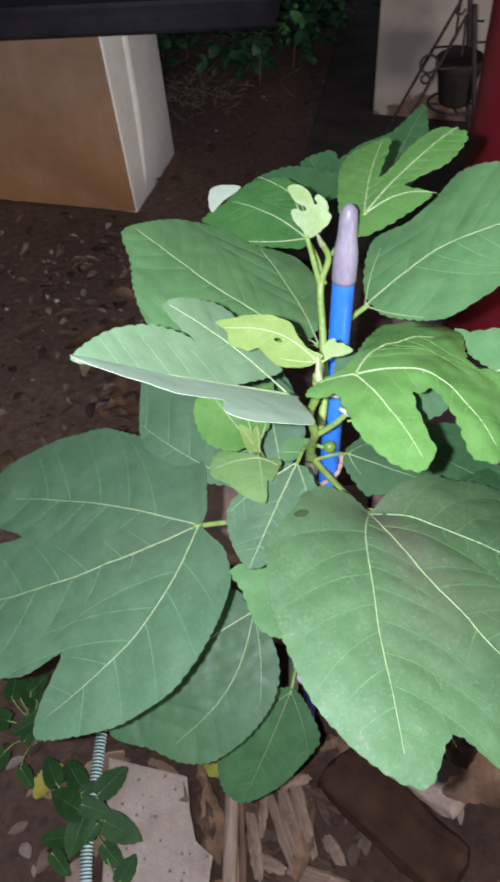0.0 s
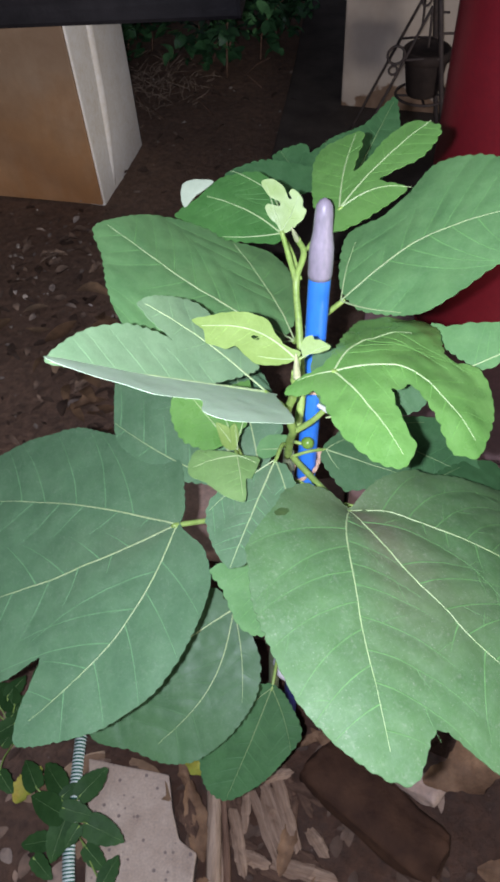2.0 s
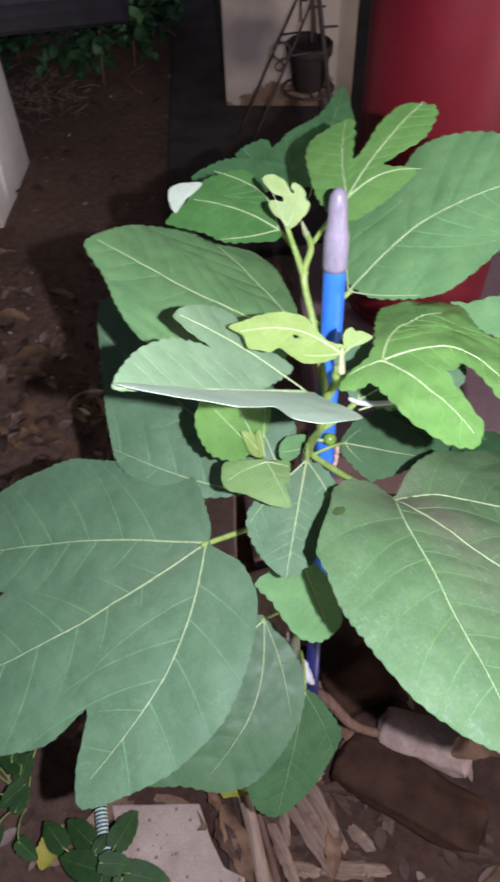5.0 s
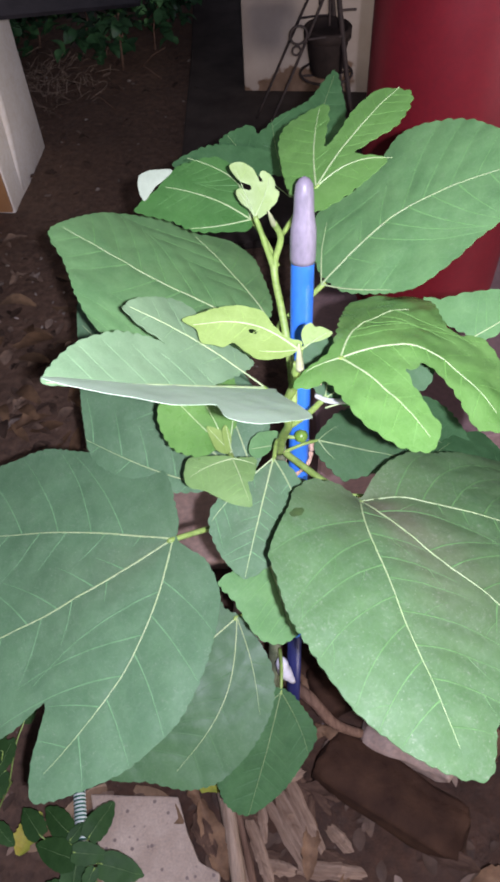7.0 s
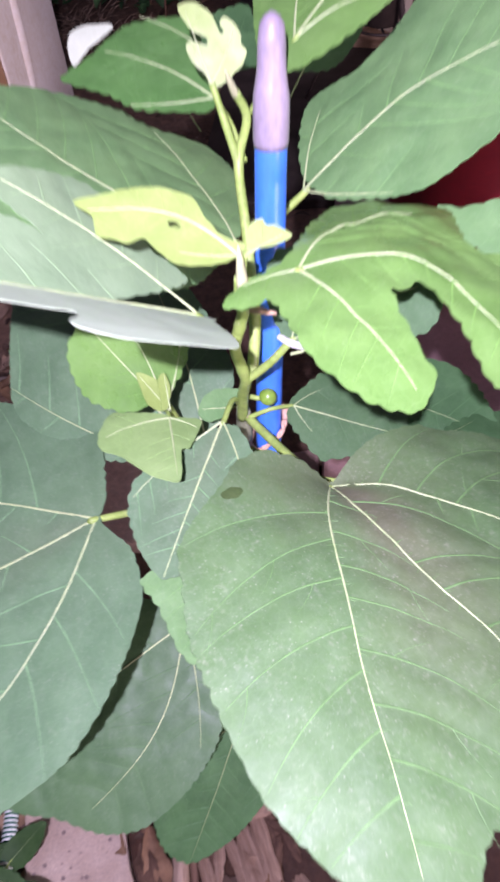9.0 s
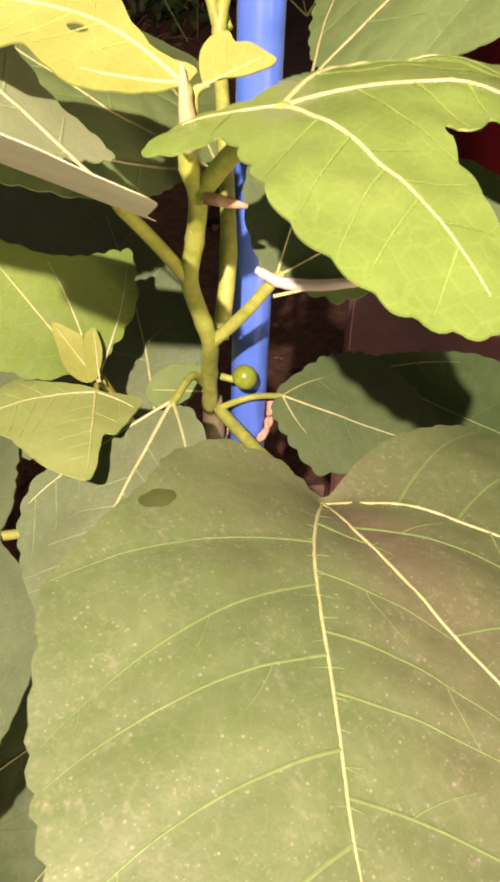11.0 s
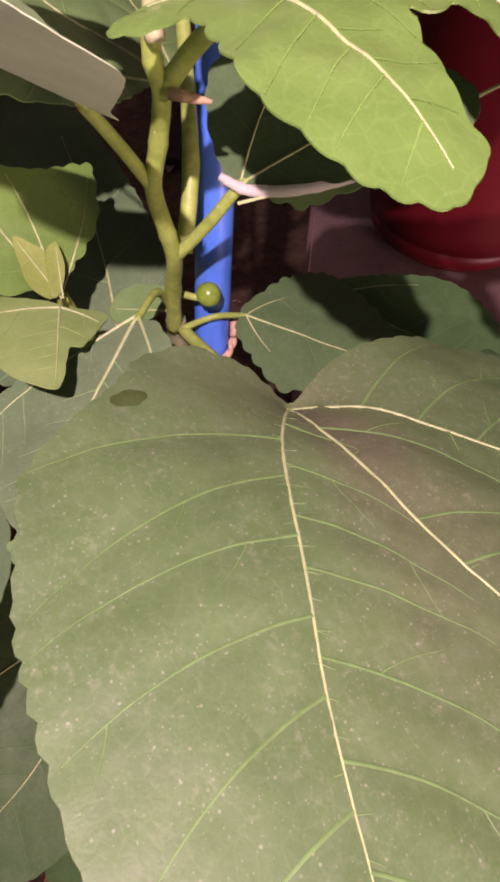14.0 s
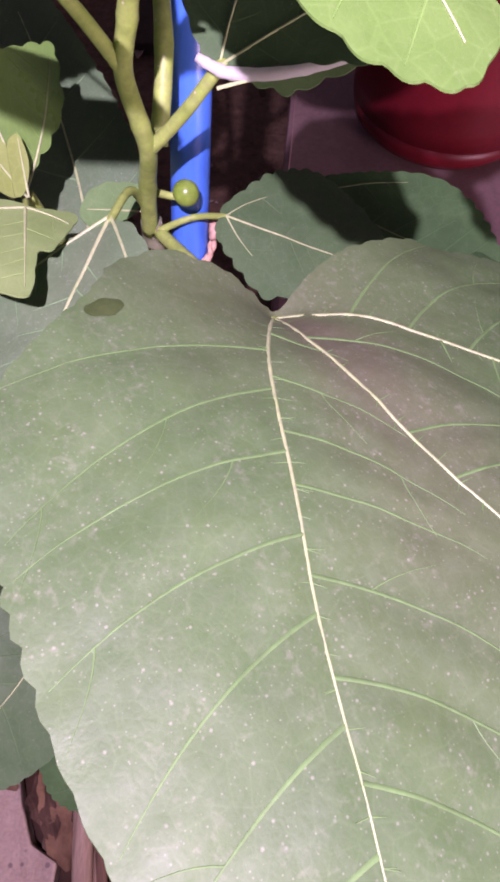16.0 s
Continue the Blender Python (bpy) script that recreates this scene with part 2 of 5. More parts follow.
RED = plain_material("red plastic", (0.17, 0.010, 0.016), (0.235, 0.018, 0.026), 6, 0.42, 0.45, 120, 0.12, 0.0006)
IRON = plain_material("rusted black iron", (0.03, 0.024, 0.022), (0.075, 0.05, 0.04), 60, 0.7, 0.4, 300, 0.4, 0.0006)
CLAY = plain_material("dark clay pot", (0.022, 0.015, 0.012), (0.05, 0.034, 0.027), 18, 0.8, 0.2)
BRICK = plain_material("worn clay brick", (0.034, 0.015, 0.008), (0.080, 0.039, 0.020), 22, 0.85, 0.2, 160, 0.7, 0.002)
STONE = plain_material("pale rough stone", (0.26, 0.19, 0.15), (0.42, 0.33, 0.27), 26, 0.85, 0.2, 160, 0.7, 0.002)
WOOD_SPLIT = plain_material("pale split wood", (0.17, 0.105, 0.066), (0.35, 0.255, 0.18), 30, 0.8, 0.2, 140, 0.7, 0.002, (0.5, 7, 7))
BARK_CHIP = plain_material("brown bark chip", (0.060, 0.034, 0.022), (0.15, 0.09, 0.058), 30, 0.85, 0.2, 140, 0.7, 0.002, (0.7, 5, 5))
WOOD = plain_material("weathered split wood", (0.22, 0.155, 0.105), (0.42, 0.325, 0.24), 30, 0.8, 0.2, 140, 0.6, 0.0015, (6, 0.6, 6))
BARK_STRIP = plain_material("brown bark", (0.12, 0.07, 0.045), (0.24, 0.15, 0.10), 30, 0.85, 0.2, 140, 0.6, 0.0015, (6, 0.6, 6))
HOSE_GREEN = plain_material("green hose", (0.02, 0.10, 0.07), (0.035, 0.15, 0.10), 40, 0.45, 0.4)
HOSE_WHITE = plain_material("white hose rib", (0.45, 0.52, 0.48), (0.6, 0.66, 0.6), 40, 0.45, 0.4)
WEED = leaf_material("weed leaf", (0.013, 0.044, 0.009), (0.030, 0.080, 0.018), 0.0, 0.6, 0.2)
SHRUB_LEAF = per_piece_material("shrub leaves", ((0.0, (0.018, 0.055, 0.022)), (0.7, (0.045, 0.14, 0.05)), (1.0, (0.11, 0.28, 0.10))), 0.5, 0.35)
LITTER = per_piece_material("dry leaves", ((0.0, (0.060, 0.038, 0.027)), (0.6, (0.145, 0.095, 0.066)), (0.9, (0.30, 0.21, 0.15)), (1.0, (0.48, 0.40, 0.33))))
LITTER_TAN = per_piece_material("tan dry leaves", ((0.0, (0.13, 0.075, 0.040)), (0.6, (0.24, 0.15, 0.085)), (1.0, (0.42, 0.30, 0.19))))
CHIP = per_piece_material("pale scraps", ((0.0, (0.22, 0.17, 0.13)), (0.7, (0.42, 0.36, 0.30)), (1.0, (0.62, 0.57, 0.50))))
DRY_TAN = plain_material("tan dry leaf", (0.10, 0.055, 0.030), (0.25, 0.155, 0.088), 38, 0.75, 0.2, 260, 0.5, 0.001)
DRY_GOLD = plain_material("yellowing leaf", (0.42, 0.30, 0.04), (0.30, 0.36, 0.06), 30, 0.6, 0.3)


def soil_material():
    m = Nodes("dark red-brown soil")
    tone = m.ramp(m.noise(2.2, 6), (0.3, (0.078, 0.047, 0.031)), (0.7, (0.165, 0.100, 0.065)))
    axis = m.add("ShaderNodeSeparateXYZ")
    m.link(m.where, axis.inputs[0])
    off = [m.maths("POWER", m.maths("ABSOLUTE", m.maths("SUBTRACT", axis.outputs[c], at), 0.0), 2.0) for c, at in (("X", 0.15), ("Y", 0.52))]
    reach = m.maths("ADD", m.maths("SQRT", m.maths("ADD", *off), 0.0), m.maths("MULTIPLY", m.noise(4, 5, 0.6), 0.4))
    # shade put into the soil colour round the plant's foot, paler soil beyond
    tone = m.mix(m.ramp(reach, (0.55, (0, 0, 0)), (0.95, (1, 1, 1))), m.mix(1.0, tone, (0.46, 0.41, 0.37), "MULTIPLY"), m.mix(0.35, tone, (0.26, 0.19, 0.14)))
    crumbs = m.noise(60, 8, 0.7)
    tone = m.mix(0.6, tone, m.ramp(crumbs, (0.3, (0.1, 0.08, 0.07)), (0.75, (0.84, 0.70, 0.60))), "OVERLAY")
    pebbles = m.cells(45)
    tone = m.mix(m.ramp(m.maths("ADD", pebbles.outputs["Distance"], m.noise(9, 2)), (0.42, (0.55, 0.55, 0.55)), (0.5, (0, 0, 0))), tone, (0.20, 0.16, 0.14))
    return m.done(tone, m.ramp(m.noise(14, 3), (0.3, (0.55,) * 3), (0.7, (0.9,) * 3)), 0.3, m.maths("ADD", crumbs, m.maths("MULTIPLY", pebbles.outputs["Distance"], 0.5)), 0.8, 0.006)


SOIL = soil_material()


def facing_material():
    """Brown glaze, greyer and smeared above, stained orange at its foot."""
    m = Nodes("brown glazed facing")
    axis = m.add("ShaderNodeSeparateXYZ")
    m.link(m.where, axis.inputs[0])
    high = m.maths("ADD", m.maths("MULTIPLY", axis.outputs["Z"], 1.5), m.maths("MULTIPLY", m.noise(4.5, 6, 0.6), 0.7))
    tone = m.ramp(high, (0.3, (0.40, 0.185, 0.068)), (0.62, (0.38, 0.205, 0.092)), (0.95, (0.32, 0.215, 0.13)))
    smear = m.ramp(m.noise(7, 7, 0.65, (1, 1, 0.5)), (0.45, (0, 0, 0)), (0.72, (1, 1, 1)))
    tone = m.mix(m.maths("MULTIPLY", smear, 0.3), tone, (0.56, 0.42, 0.28))
    drip = m.ramp(m.noise(30, 8, 0.72), (0.35, (1, 1, 1)), (0.6, (0, 0, 0)))
    tone = m.mix(m.maths("MULTIPLY", drip, 0.22), tone, (0.22, 0.12, 0.06))
    dirt = m.ramp(m.noise(3, 6), (0.3, (1, 1, 1)), (0.5, (0, 0, 0)))
    tone = m.mix(m.maths("MULTIPLY", dirt, 0.5), tone, (0.20, 0.12, 0.07))
    return m.done(tone, m.ramp(m.noise(12, 4), (0.3, (0.3,) * 3), (0.7, (0.6,) * 3)), 0.45, m.noise(90, 5), 0.25, 0.001)


BROWN_TILE = facing_material()


def patchy_plaster():
    """Grey-cream plaster with ragged brown patches towards the foot."""
    m = Nodes("patchy grey-cream plaster")
    tone = m.ramp(m.noise(4, 6, 0.6), (0.3, (0.36, 0.285, 0.215)), (0.7, (0.50, 0.425, 0.345)))
    axis = m.add("ShaderNodeSeparateXYZ")
    m.link(m.where, axis.inputs[0])
    height = m.maths("ADD", axis.outputs["Z"], m.maths("MULTIPLY", m.noise(5.5, 4, 0.5), -0.62))
    bare = m.ramp(m.maths("ADD", height, 0.5), (0.262, (1, 1, 1)), (0.275, (0, 0, 0)))
    tone = m.mix(bare, tone, m.ramp(m.noise(30, 5), (0.3, (0.15, 0.088, 0.052)), (0.7, (0.25, 0.16, 0.10))))
    stain = m.ramp(m.noise(2.5, 6, 0.65, (1, 1, 0.4)), (0.48, (0, 0, 0)), (0.72, (1, 1, 1)))
    tone = m.mix(m.maths("MULTIPLY", stain, 0.4), tone, (0.27, 0.21, 0.16))
    return m.done(tone, 0.8, 0.2, m.maths("ADD", m.noise(60, 5), m.maths("MULTIPLY", bare, -0.8)), 0.4, 0.002)


WALL_PLASTER = patchy_plaster()


# ---- mesh helpers ----
def mesh_from(name, verts, faces, materials, indices=None, smooth=True):
    me = bpy.data.meshes.new(name)
    me.from_pydata([tuple(v) for v in verts], [], faces)
    for m in materials:
        me.materials.append(m)
    for i, p in enumerate(me.polygons):
        p.use_smooth = smooth
        if indices:
            p.material_index = indices[i]
    me.update()
    return me


def part(name, data, parent, label="", m=None):
    """Links a mesh (or a bmesh with its material) as one object under a thing or a part."""
    ob = new(name, data)
    ob.parent = parent
    if m is not None:
        ob.matrix_basis = m
    if label:
        tagged(ob, label)
    return ob


def tube(points, radii, sides=10, caps=True):
    """Vertices and faces of a tapered tube along points."""
    pts = [Vector(p) for p in points]
    verts, faces = [], []
    side = None
    for i, p in enumerate(pts):
        way = (pts[min(i + 1, len(pts) - 1)] - pts[max(i - 1, 0)]).normalized()
        if side is None:
            side = way.orthogonal().normalized()
        side = (side - way * side.dot(way)).normalized()
        up = way.cross(side)
        for k in range(sides):
            a = 2 * math.pi * k / sides
            verts.append(p + (side * math.cos(a) + up * math.sin(a)) * radii[i])
    for i in range(len(pts) - 1):
        for k in range(sides):
            j = (k + 1) % sides
            faces.append((i * sides + k, i * sides + j, (i + 1) * sides + j, (i + 1) * sides + k))
    if caps:
        faces.append(tuple(range(sides))[::-1])
        faces.append(tuple(range((len(pts) - 1) * sides, len(pts) * sides)))
    return verts, faces


def smooth_line(points, steps=6):
    """A Catmull-Rom line through points."""
    pts = [Vector(p) for p in points]
    pts = [pts[0] * 2 - pts[1]] + pts + [pts[-1] * 2 - pts[-2]]
    out = []
    for a, b, c, d in zip(pts, pts[1:], pts[2:], pts[3:]):
        for k in range(steps):
            t = k / steps
            out.append(0.5 * (2 * b + (c - a) * t + (2 * a - 5 * b + 4 * c - d) * t * t + (3 * b - a - 3 * c + d) * t ** 3))
    return out + [pts[-2]]


def turned(profile, sides=48):
    """A body of revolution from (radius, height) pairs."""
    verts, faces = [], []
    for r, z in profile:
        for k in range(sides):
            a = 2 * math.pi * k / sides
            verts.append((r * math.cos(a), r * math.sin(a), z))
    for i in range(len(profile) - 1):
        for k in range(sides):
            j = (k + 1) % sides
            faces.append((i * sides + k, i * sides + j, (i + 1) * sides + j, (i + 1) * sides + k))
    faces.append(tuple(range(sides))[::-1])
    faces.append(tuple(range((len(profile) - 1) * sides, len(profile) * sides)))
    return verts, faces


def prism(outline, low, high, bevel=0.003, rough=0.0, cuts=0):
    """A slab over an outline, with bevelled and worn edges, as a bmesh."""
    bm = bmesh.new()
    base = bm.faces.new([bm.verts.new((x, y, low)) for x, y in outline])
    bmesh.ops.recalc_face_normals(bm, faces=[base])
    top = bmesh.ops.extrude_face_region(bm, geom=[base])
    for v in top["geom"]:
        if isinstance(v, bmesh.types.BMVert):
            v.co.z = high
    bmesh.ops.recalc_face_normals(bm, faces=bm.faces)
    if bevel:
        bmesh.ops.bevel(bm, geom=bm.edges[:], offset=bevel, segments=2, affect="EDGES", profile=0.6)
    if cuts:
        bmesh.ops.subdivide_edges(bm, edges=bm.edges[:], cuts=cuts, use_grid_fill=True)
    if rough:
        for v in bm.verts:
            v.co += Vector(noise.noise_vector(v.co * 22)) * rough + Vector(noise.noise_vector(v.co * 70)) * rough * 0.4
    return bm


def bm_mesh(name, bm, material, smooth=False):
    me = bpy.data.meshes.new(name)
    bm.to_mesh(me)
    bm.free()
    me.materials.append(material)
    for p in me.polygons:
        p.use_smooth = smooth
    return me


# ---- fig leaves ----
def inside(poly, pts):
    """Which of the points lie inside the closed outline, and how far each is from it (squared)."""
    pts, line = np.asarray(pts, float).reshape(-1, 2), np.asarray(poly, float)
    hit, gap = np.zeros(len(pts), bool), np.full(len(pts), 1e9)
    for (x1, y1), (x2, y2) in zip(line, np.roll(line, -1, 0)):
        gap = np.minimum(gap, (pts[:, 0] - x1) ** 2 + (pts[:, 1] - y1) ** 2)
        if y1 != y2:
            hit ^= ((y1 > pts[:, 1]) != (y2 > pts[:, 1])) & (pts[:, 0] < (x2 - x1) * (pts[:, 1] - y1) / (y2 - y1) + x1)
    return hit, gap


def margin(pairs, step, tooth):
    """The closed margin through lobe tips and sinuses given as (degrees from the midrib, centimetres from the stalk), with blunt teeth."""
    ctrl = [Vector((math.cos(radians(a)), math.sin(radians(a)))) * r / 100 for a, r in pairs]
    n, line = len(ctrl), []
    for i in range(n):
        a, b, c, d = (ctrl[(i + k) % n] for k in (-1, 0, 1, 2))
        cuts = max(2, int((c - b).length / step))
        for k in range(cuts):
            t = k / cuts
            m0, m1 = (c - a) * 0.42, (d - b) * 0.42
            line.append(b * (2 * t ** 3 - 3 * t * t + 1) + m0 * (t ** 3 - 2 * t * t + t) + c * (3 * t * t - 2 * t ** 3) + m1 * (t ** 3 - t * t))
    area = sum(p.x * q.y - q.x * p.y for p, q in zip(line, line[1:] + line[:1]))
    if area < 0:
        line.reverse()
    out, gone = [], 0.0
    for i, p in enumerate(line):
        way = line[(i + 1) % len(line)] - line[i - 1]
        gone += way.length / 2
        outward = Vector((way.y, -way.x)).normalized() if way.length else Vector((0, 0))
        wave = abs(math.sin(gone * math.pi / 0.0105 + 1.1 * math.sin(gone * 60))) - 0.5
        out.append(p + outward * tooth * wave * (0.72 + 0.28 * math.sin(gone * 37) + 0.2 * math.sin(gone * 91)))
    return out


class Blade:
    """The curved surface of one leaf: u along the midrib, v to its left, swelling a little between its veins."""

    def __init__(self, bend, wave, seed, pucker, quilt):
        self.bend, self.wave, self.seed, self.pucker, self.quilt = bend, wave, seed, pucker, quilt
        self.veins = None

    def z(self, u, v):
        b1, b2, funnel = (*self.bend, 0.0)[:3]
        s = Vector((u * 22, v * 22, self.seed * 3.7))
        f = Vector((u * 75, v * 75, self.seed * 1.3))
        r = min(1.0, math.hypot(u, v) / 0.05)
        rise = funnel * (1 - math.exp(-math.hypot(u, v) / 0.05))
        swell = 0.0
        if self.veins is not None:
            near = float(((self.veins - (u, v)) ** 2).sum(1).min())
            swell = self.quilt * (1 - math.exp(-near / 0.005 ** 2))
        return rise - b1 * u * u - b2 * v * v + swell + r * self.wave * (noise.noise(s) + self.pucker * noise.noise(f))


def ridge(blade, line, wide, high, lift=0.0002):
    """A tapered raised vein along a line on the blade."""
    verts, faces = [], []
    n = len(line)
    for i, p in enumerate(line):
        way = (line[min(i + 1, n - 1)] - line[max(i - 1, 0)])
        way = way.normalized() if way.length else Vector((1, 0))
        off = Vector((-way.y, way.x))
        w = wide * (1 - 0.78 * i / (n - 1))
        for k, h in ((1, -0.0001), (0.5, high * 0.7), (-0.5, high * 0.7), (-1, -0.0001)):
            q = p + off * w * k
            verts.append((q.x, q.y, blade.z(p.x, p.y) + lift + h * (1 - 0.5 * i / (n - 1))))
    for i in range(n - 1):
        for k in range(3):
            a = i * 4 + k
            faces.append((a, a + 4, a + 5, a + 1))
    return verts, faces


leaf_count = [0]


def vein_lines(poly, size, tips, veins, gap, rng, spread=(56, 68), arch=(0.3, 1.5)):
    """Main veins from the stalk to the lobes, and side veins that leave them and arch towards the margin."""
    bearings = [math.atan2(t.y, t.x) for t in tips]
    mains, sides = [], []
    for tip, here, given in zip(tips, bearings, veins):
        bow = given[2] if len(given) > 2 else 0.04 * (0 if abs(here) < 0.2 else 1 if here > 0 else -1)
        sag = Vector((-tip.y, tip.x)) * bow
        main = [tip * (k / 24) + sag * math.sin(math.pi * k / 24) for k in range(25)]
        if len(given) > 3:
            course = smooth_line([(0, 0, 0)] + [(r / 100 * math.cos(radians(d)), r / 100 * math.sin(radians(d)), 0) for r, d in given[3]], 60)
            run = list(itertools.accumulate((b - a).length for a, b in zip(course, course[1:])))
            main = [Vector((0, 0))] + [next(q.to_2d() for q, far in zip(course[1:], run) if far >= run[-1] * k / 24 - 1e-6) for k in range(1, 25)]
        mains.append(main)
        starts = []
        for k in range(1, int(tip.length / gap) + 1):
            for sgn in (1, -1):
                frac = (k + (0.0 if sgn > 0 else 0.4) + rng.uniform(-0.12, 0.12)) * gap / tip.length
                if 0.08 < frac < 0.95:
                    starts.append((frac, sgn))
        runs = []
        for frac, sgn in starts:
            at = int(frac * 24)
            start = main[at].lerp(main[at + 1], frac * 24 - at)
            way = main[min(24, at + 1)] - main[max(0, at - 1)]
            head = math.atan2(way.y, way.x) + sgn * radians(rng.uniform(*spread))
            run, p = [start], start.copy()
            for _ in range(34):
                head -= sgn * radians(rng.uniform(*arch))
                p = p + Vector((math.cos(head), math.sin(head))) * 0.0045
                run.append(p)
            runs.append(run)
        if not runs:
            continue
        ok = inside(poly, [tuple(q) for run in runs for q in run])[0].reshape(len(runs), -1)
        for run, good in zip(runs, ok):
            kept = []
            for q, fine in zip(run, good):
                b = math.atan2(q.y, q.x)
                off = [abs(math.atan2(math.sin(c - b), math.cos(c - b))) for c in bearings]
                if kept and (not fine or min(off) + 0.001 < off[bearings.index(here)]):
                    break
                kept.append(q)
            if len(kept) > 3:
                sides.append(kept)
    return mains, sides


def fig_leaf(plant, at, along, up, bend, pairs, veins, blade_mat, label, stalk=None, wave=0.0022, hole=None, tooth=0.0021, under=UNDERSIDE, flip=False, thick=0.0007, vein_wide=0.0013, pucker=0.28, net=True, spot=None, name="leaf"):
    """One leaf with its main veins, side veins and stalk, as a part of the plant."""
    leaf_count[0] += 1
    seed = leaf_count[0]
    at, a = Vector(at), Vector(along).normalized()
    n = Vector(up).normalized()
    n = (n - a * n.dot(a)).normalized()
    s = n.cross(a)
    place = Matrix(((a.x, s.x, n.x, at.x), (a.y, s.y, n.y, at.y), (a.z, s.z, n.z, at.z), (0, 0, 0, 1)))
    size = max(r for _, r in pairs) / 100
    step = max(0.0012, size / 95)
    line = margin(pairs, step, tooth)
    blade = Blade(bend, wave, seed, pucker, min(0.0010, size * 0.0042) * (0.35 if blade_mat is BLADE_PALE else 0.7 if blade_mat is BLADE_MID else 1.0) if net else 0.0)
    poly = [(p.x, p.y) for p in line]
    grid = max(0.0032, size / 64)
    points = [Vector(p) for p in poly]
    lo = [min(c) for c in zip(*poly)]
    hi = [max(c) for c in zip(*poly)]
    rng = random.Random(seed)
    tips = [Vector((math.cos(radians(v[0])), math.sin(radians(v[0])))) * v[1] / 100 for v in veins]
    gap = max(0.0095, size / (11 if blade_mat is BLADE_DUSTY else 9)) if net else 1.0
    mains, sides = vein_lines(poly, size, tips, veins, gap, rng, *(((66, 80), (0.9, 2.4)) if blade_mat is BLADE_DUSTY else ()))
    course = [q for run in mains + sides for q in run]
    if course and net:
        blade.veins = np.array([tuple(q) for q in course] + [tuple((p + q) / 2) for run in mains + sides for p, q in zip(run, run[1:])])
    rim = []
    if hole:
        hu, hv, hr, hs = hole
        rim = [Vector((hu + hr * math.cos(k * math.pi / 8), hv + hs * math.sin(k * math.pi / 8))) for k in range(16)]
    if size > 0.06:
        rings = [Vector((math.cos(k * 0.698 + ring * 90), math.sin(k * 0.698 + ring * 90))) * ring for ring in (0.0015, 0.004, 0.008, 0.013) for k in range(9)]
        within, far = inside(poly, [tuple(q) for q in rings])
        points += [q for q, ok, d in zip(rings, within, far) if ok and d > 0.002 ** 2]
    fill = []
    x = lo[0]
    while x < hi[0]:
        y = lo[1]
        while y < hi[1]:
            fill.append(Vector((x + rng.uniform(-0.3, 0.3) * grid, y + rng.uniform(-0.3, 0.3) * grid)))
            y += grid
        x += grid
    if course and net:
        course = [q for q, ok, d in zip(course, *inside(poly, [tuple(q) for q in course])) if ok and d > 0.0015 ** 2 and q.length > 0.017]
        taken = {}
        for q in course:
            taken.setdefault((round(q.x / 0.002), round(q.y / 0.002)), q)
        course = [q for q in taken.values() if all((q - p).length > 0.002 for p in rim)]
        points += course
        marks = np.array([tuple(q) for q in course])
        clear = [((marks - tuple(q)) ** 2).sum(1).min() > (grid * 0.5) ** 2 for q in fill]
    else:
        clear = [True] * len(fill)
    within, far = inside(poly, [tuple(q) for q in fill])
    for q, ok, d, free in zip(fill, within, far, clear):
        if ok and free and d > (grid * 0.45) ** 2 and all((q - p).length > grid * 0.5 for p in rim) and (size < 0.06 or q.length > 0.017):
            points.append(q)
    edges = [(i, (i + 1) % len(line)) for i in range(len(line))]
    if rim:
        first = len(points)
        points += rim
        edges += [(first + k, first + (k + 1) % 16) for k in range(16)]
    flat, _, tris, _, _, _ = geometry.delaunay_2d_cdt(points, edges, [tuple(range(len(line)))], 1, 1e-6)
    if rim:
        def kept(f):
            c = (flat[f[0]] + flat[f[1]] + flat[f[2]]) / 3
            return ((c.x - hu) / hr) ** 2 + ((c.y - hv) / hs) ** 2 > 1
        tris = [f for f in tris if kept(f)]
    top = [(p.x, p.y, blade.z(p.x, p.y)) for p in flat]
    count = len(top)
    verts = top + [(x, y, z - thick) for x, y, z in top]
    faces = [tuple(f) for f in tris] + [tuple(i + count for i in reversed(f)) for f in tris]
    used = {}
    for f in tris:
        for i, j in zip(f, (*f[1:], f[0])):
            used[(i, j)] = used.get((i, j), 0) + 1
    brim = [(i, j) for i, j in used if (j, i) not in used]
    own = {}
    for i in sorted({i for edge in brim for i in edge}):
        own[i] = len(verts)
        verts += [verts[i], verts[i + count]]
    faces += [(own[j], own[i], own[i] + 1, own[j] + 1) for i, j in brim]
    kinds = [0] * len(tris) + [1] * len(tris) + [0] * len(brim)
    if flip:
        kinds = [1] * len(faces)
    leaf = part(name, mesh_from(name, verts, faces, [blade_mat, under], kinds), plant, label, plant.matrix_basis.inverted() @ place if plant.parent else place)
    side_v, side_f = [], []

    def draw(run, wide, high, lift):
        v, f = ridge(blade, run, wide, high, lift)
        side_f.extend(tuple(i + len(side_v) for i in q) for q in f)
        side_v.extend(v)

    dim = blade_mat in (BLADE_SHADE, WEED)
    for tip, main in zip(tips, mains):
        vein_w = vein_wide * (0.7 if blade_mat in (BLADE_DEEP, BLADE_SHADE, BLADE_DUSTY) else 1.0) * min(1.0, 0.4 + size * 3.2) * (0.55 + 0.45 * min(1.0, tip.length / size))
        v, f = ridge(blade, main, vein_w, 0.0008)
        part("main_vein", mesh_from("main_vein", v, f, [VEIN_DIM if dim else VEIN]), leaf)
        here = math.atan2(tip.y, tip.x)
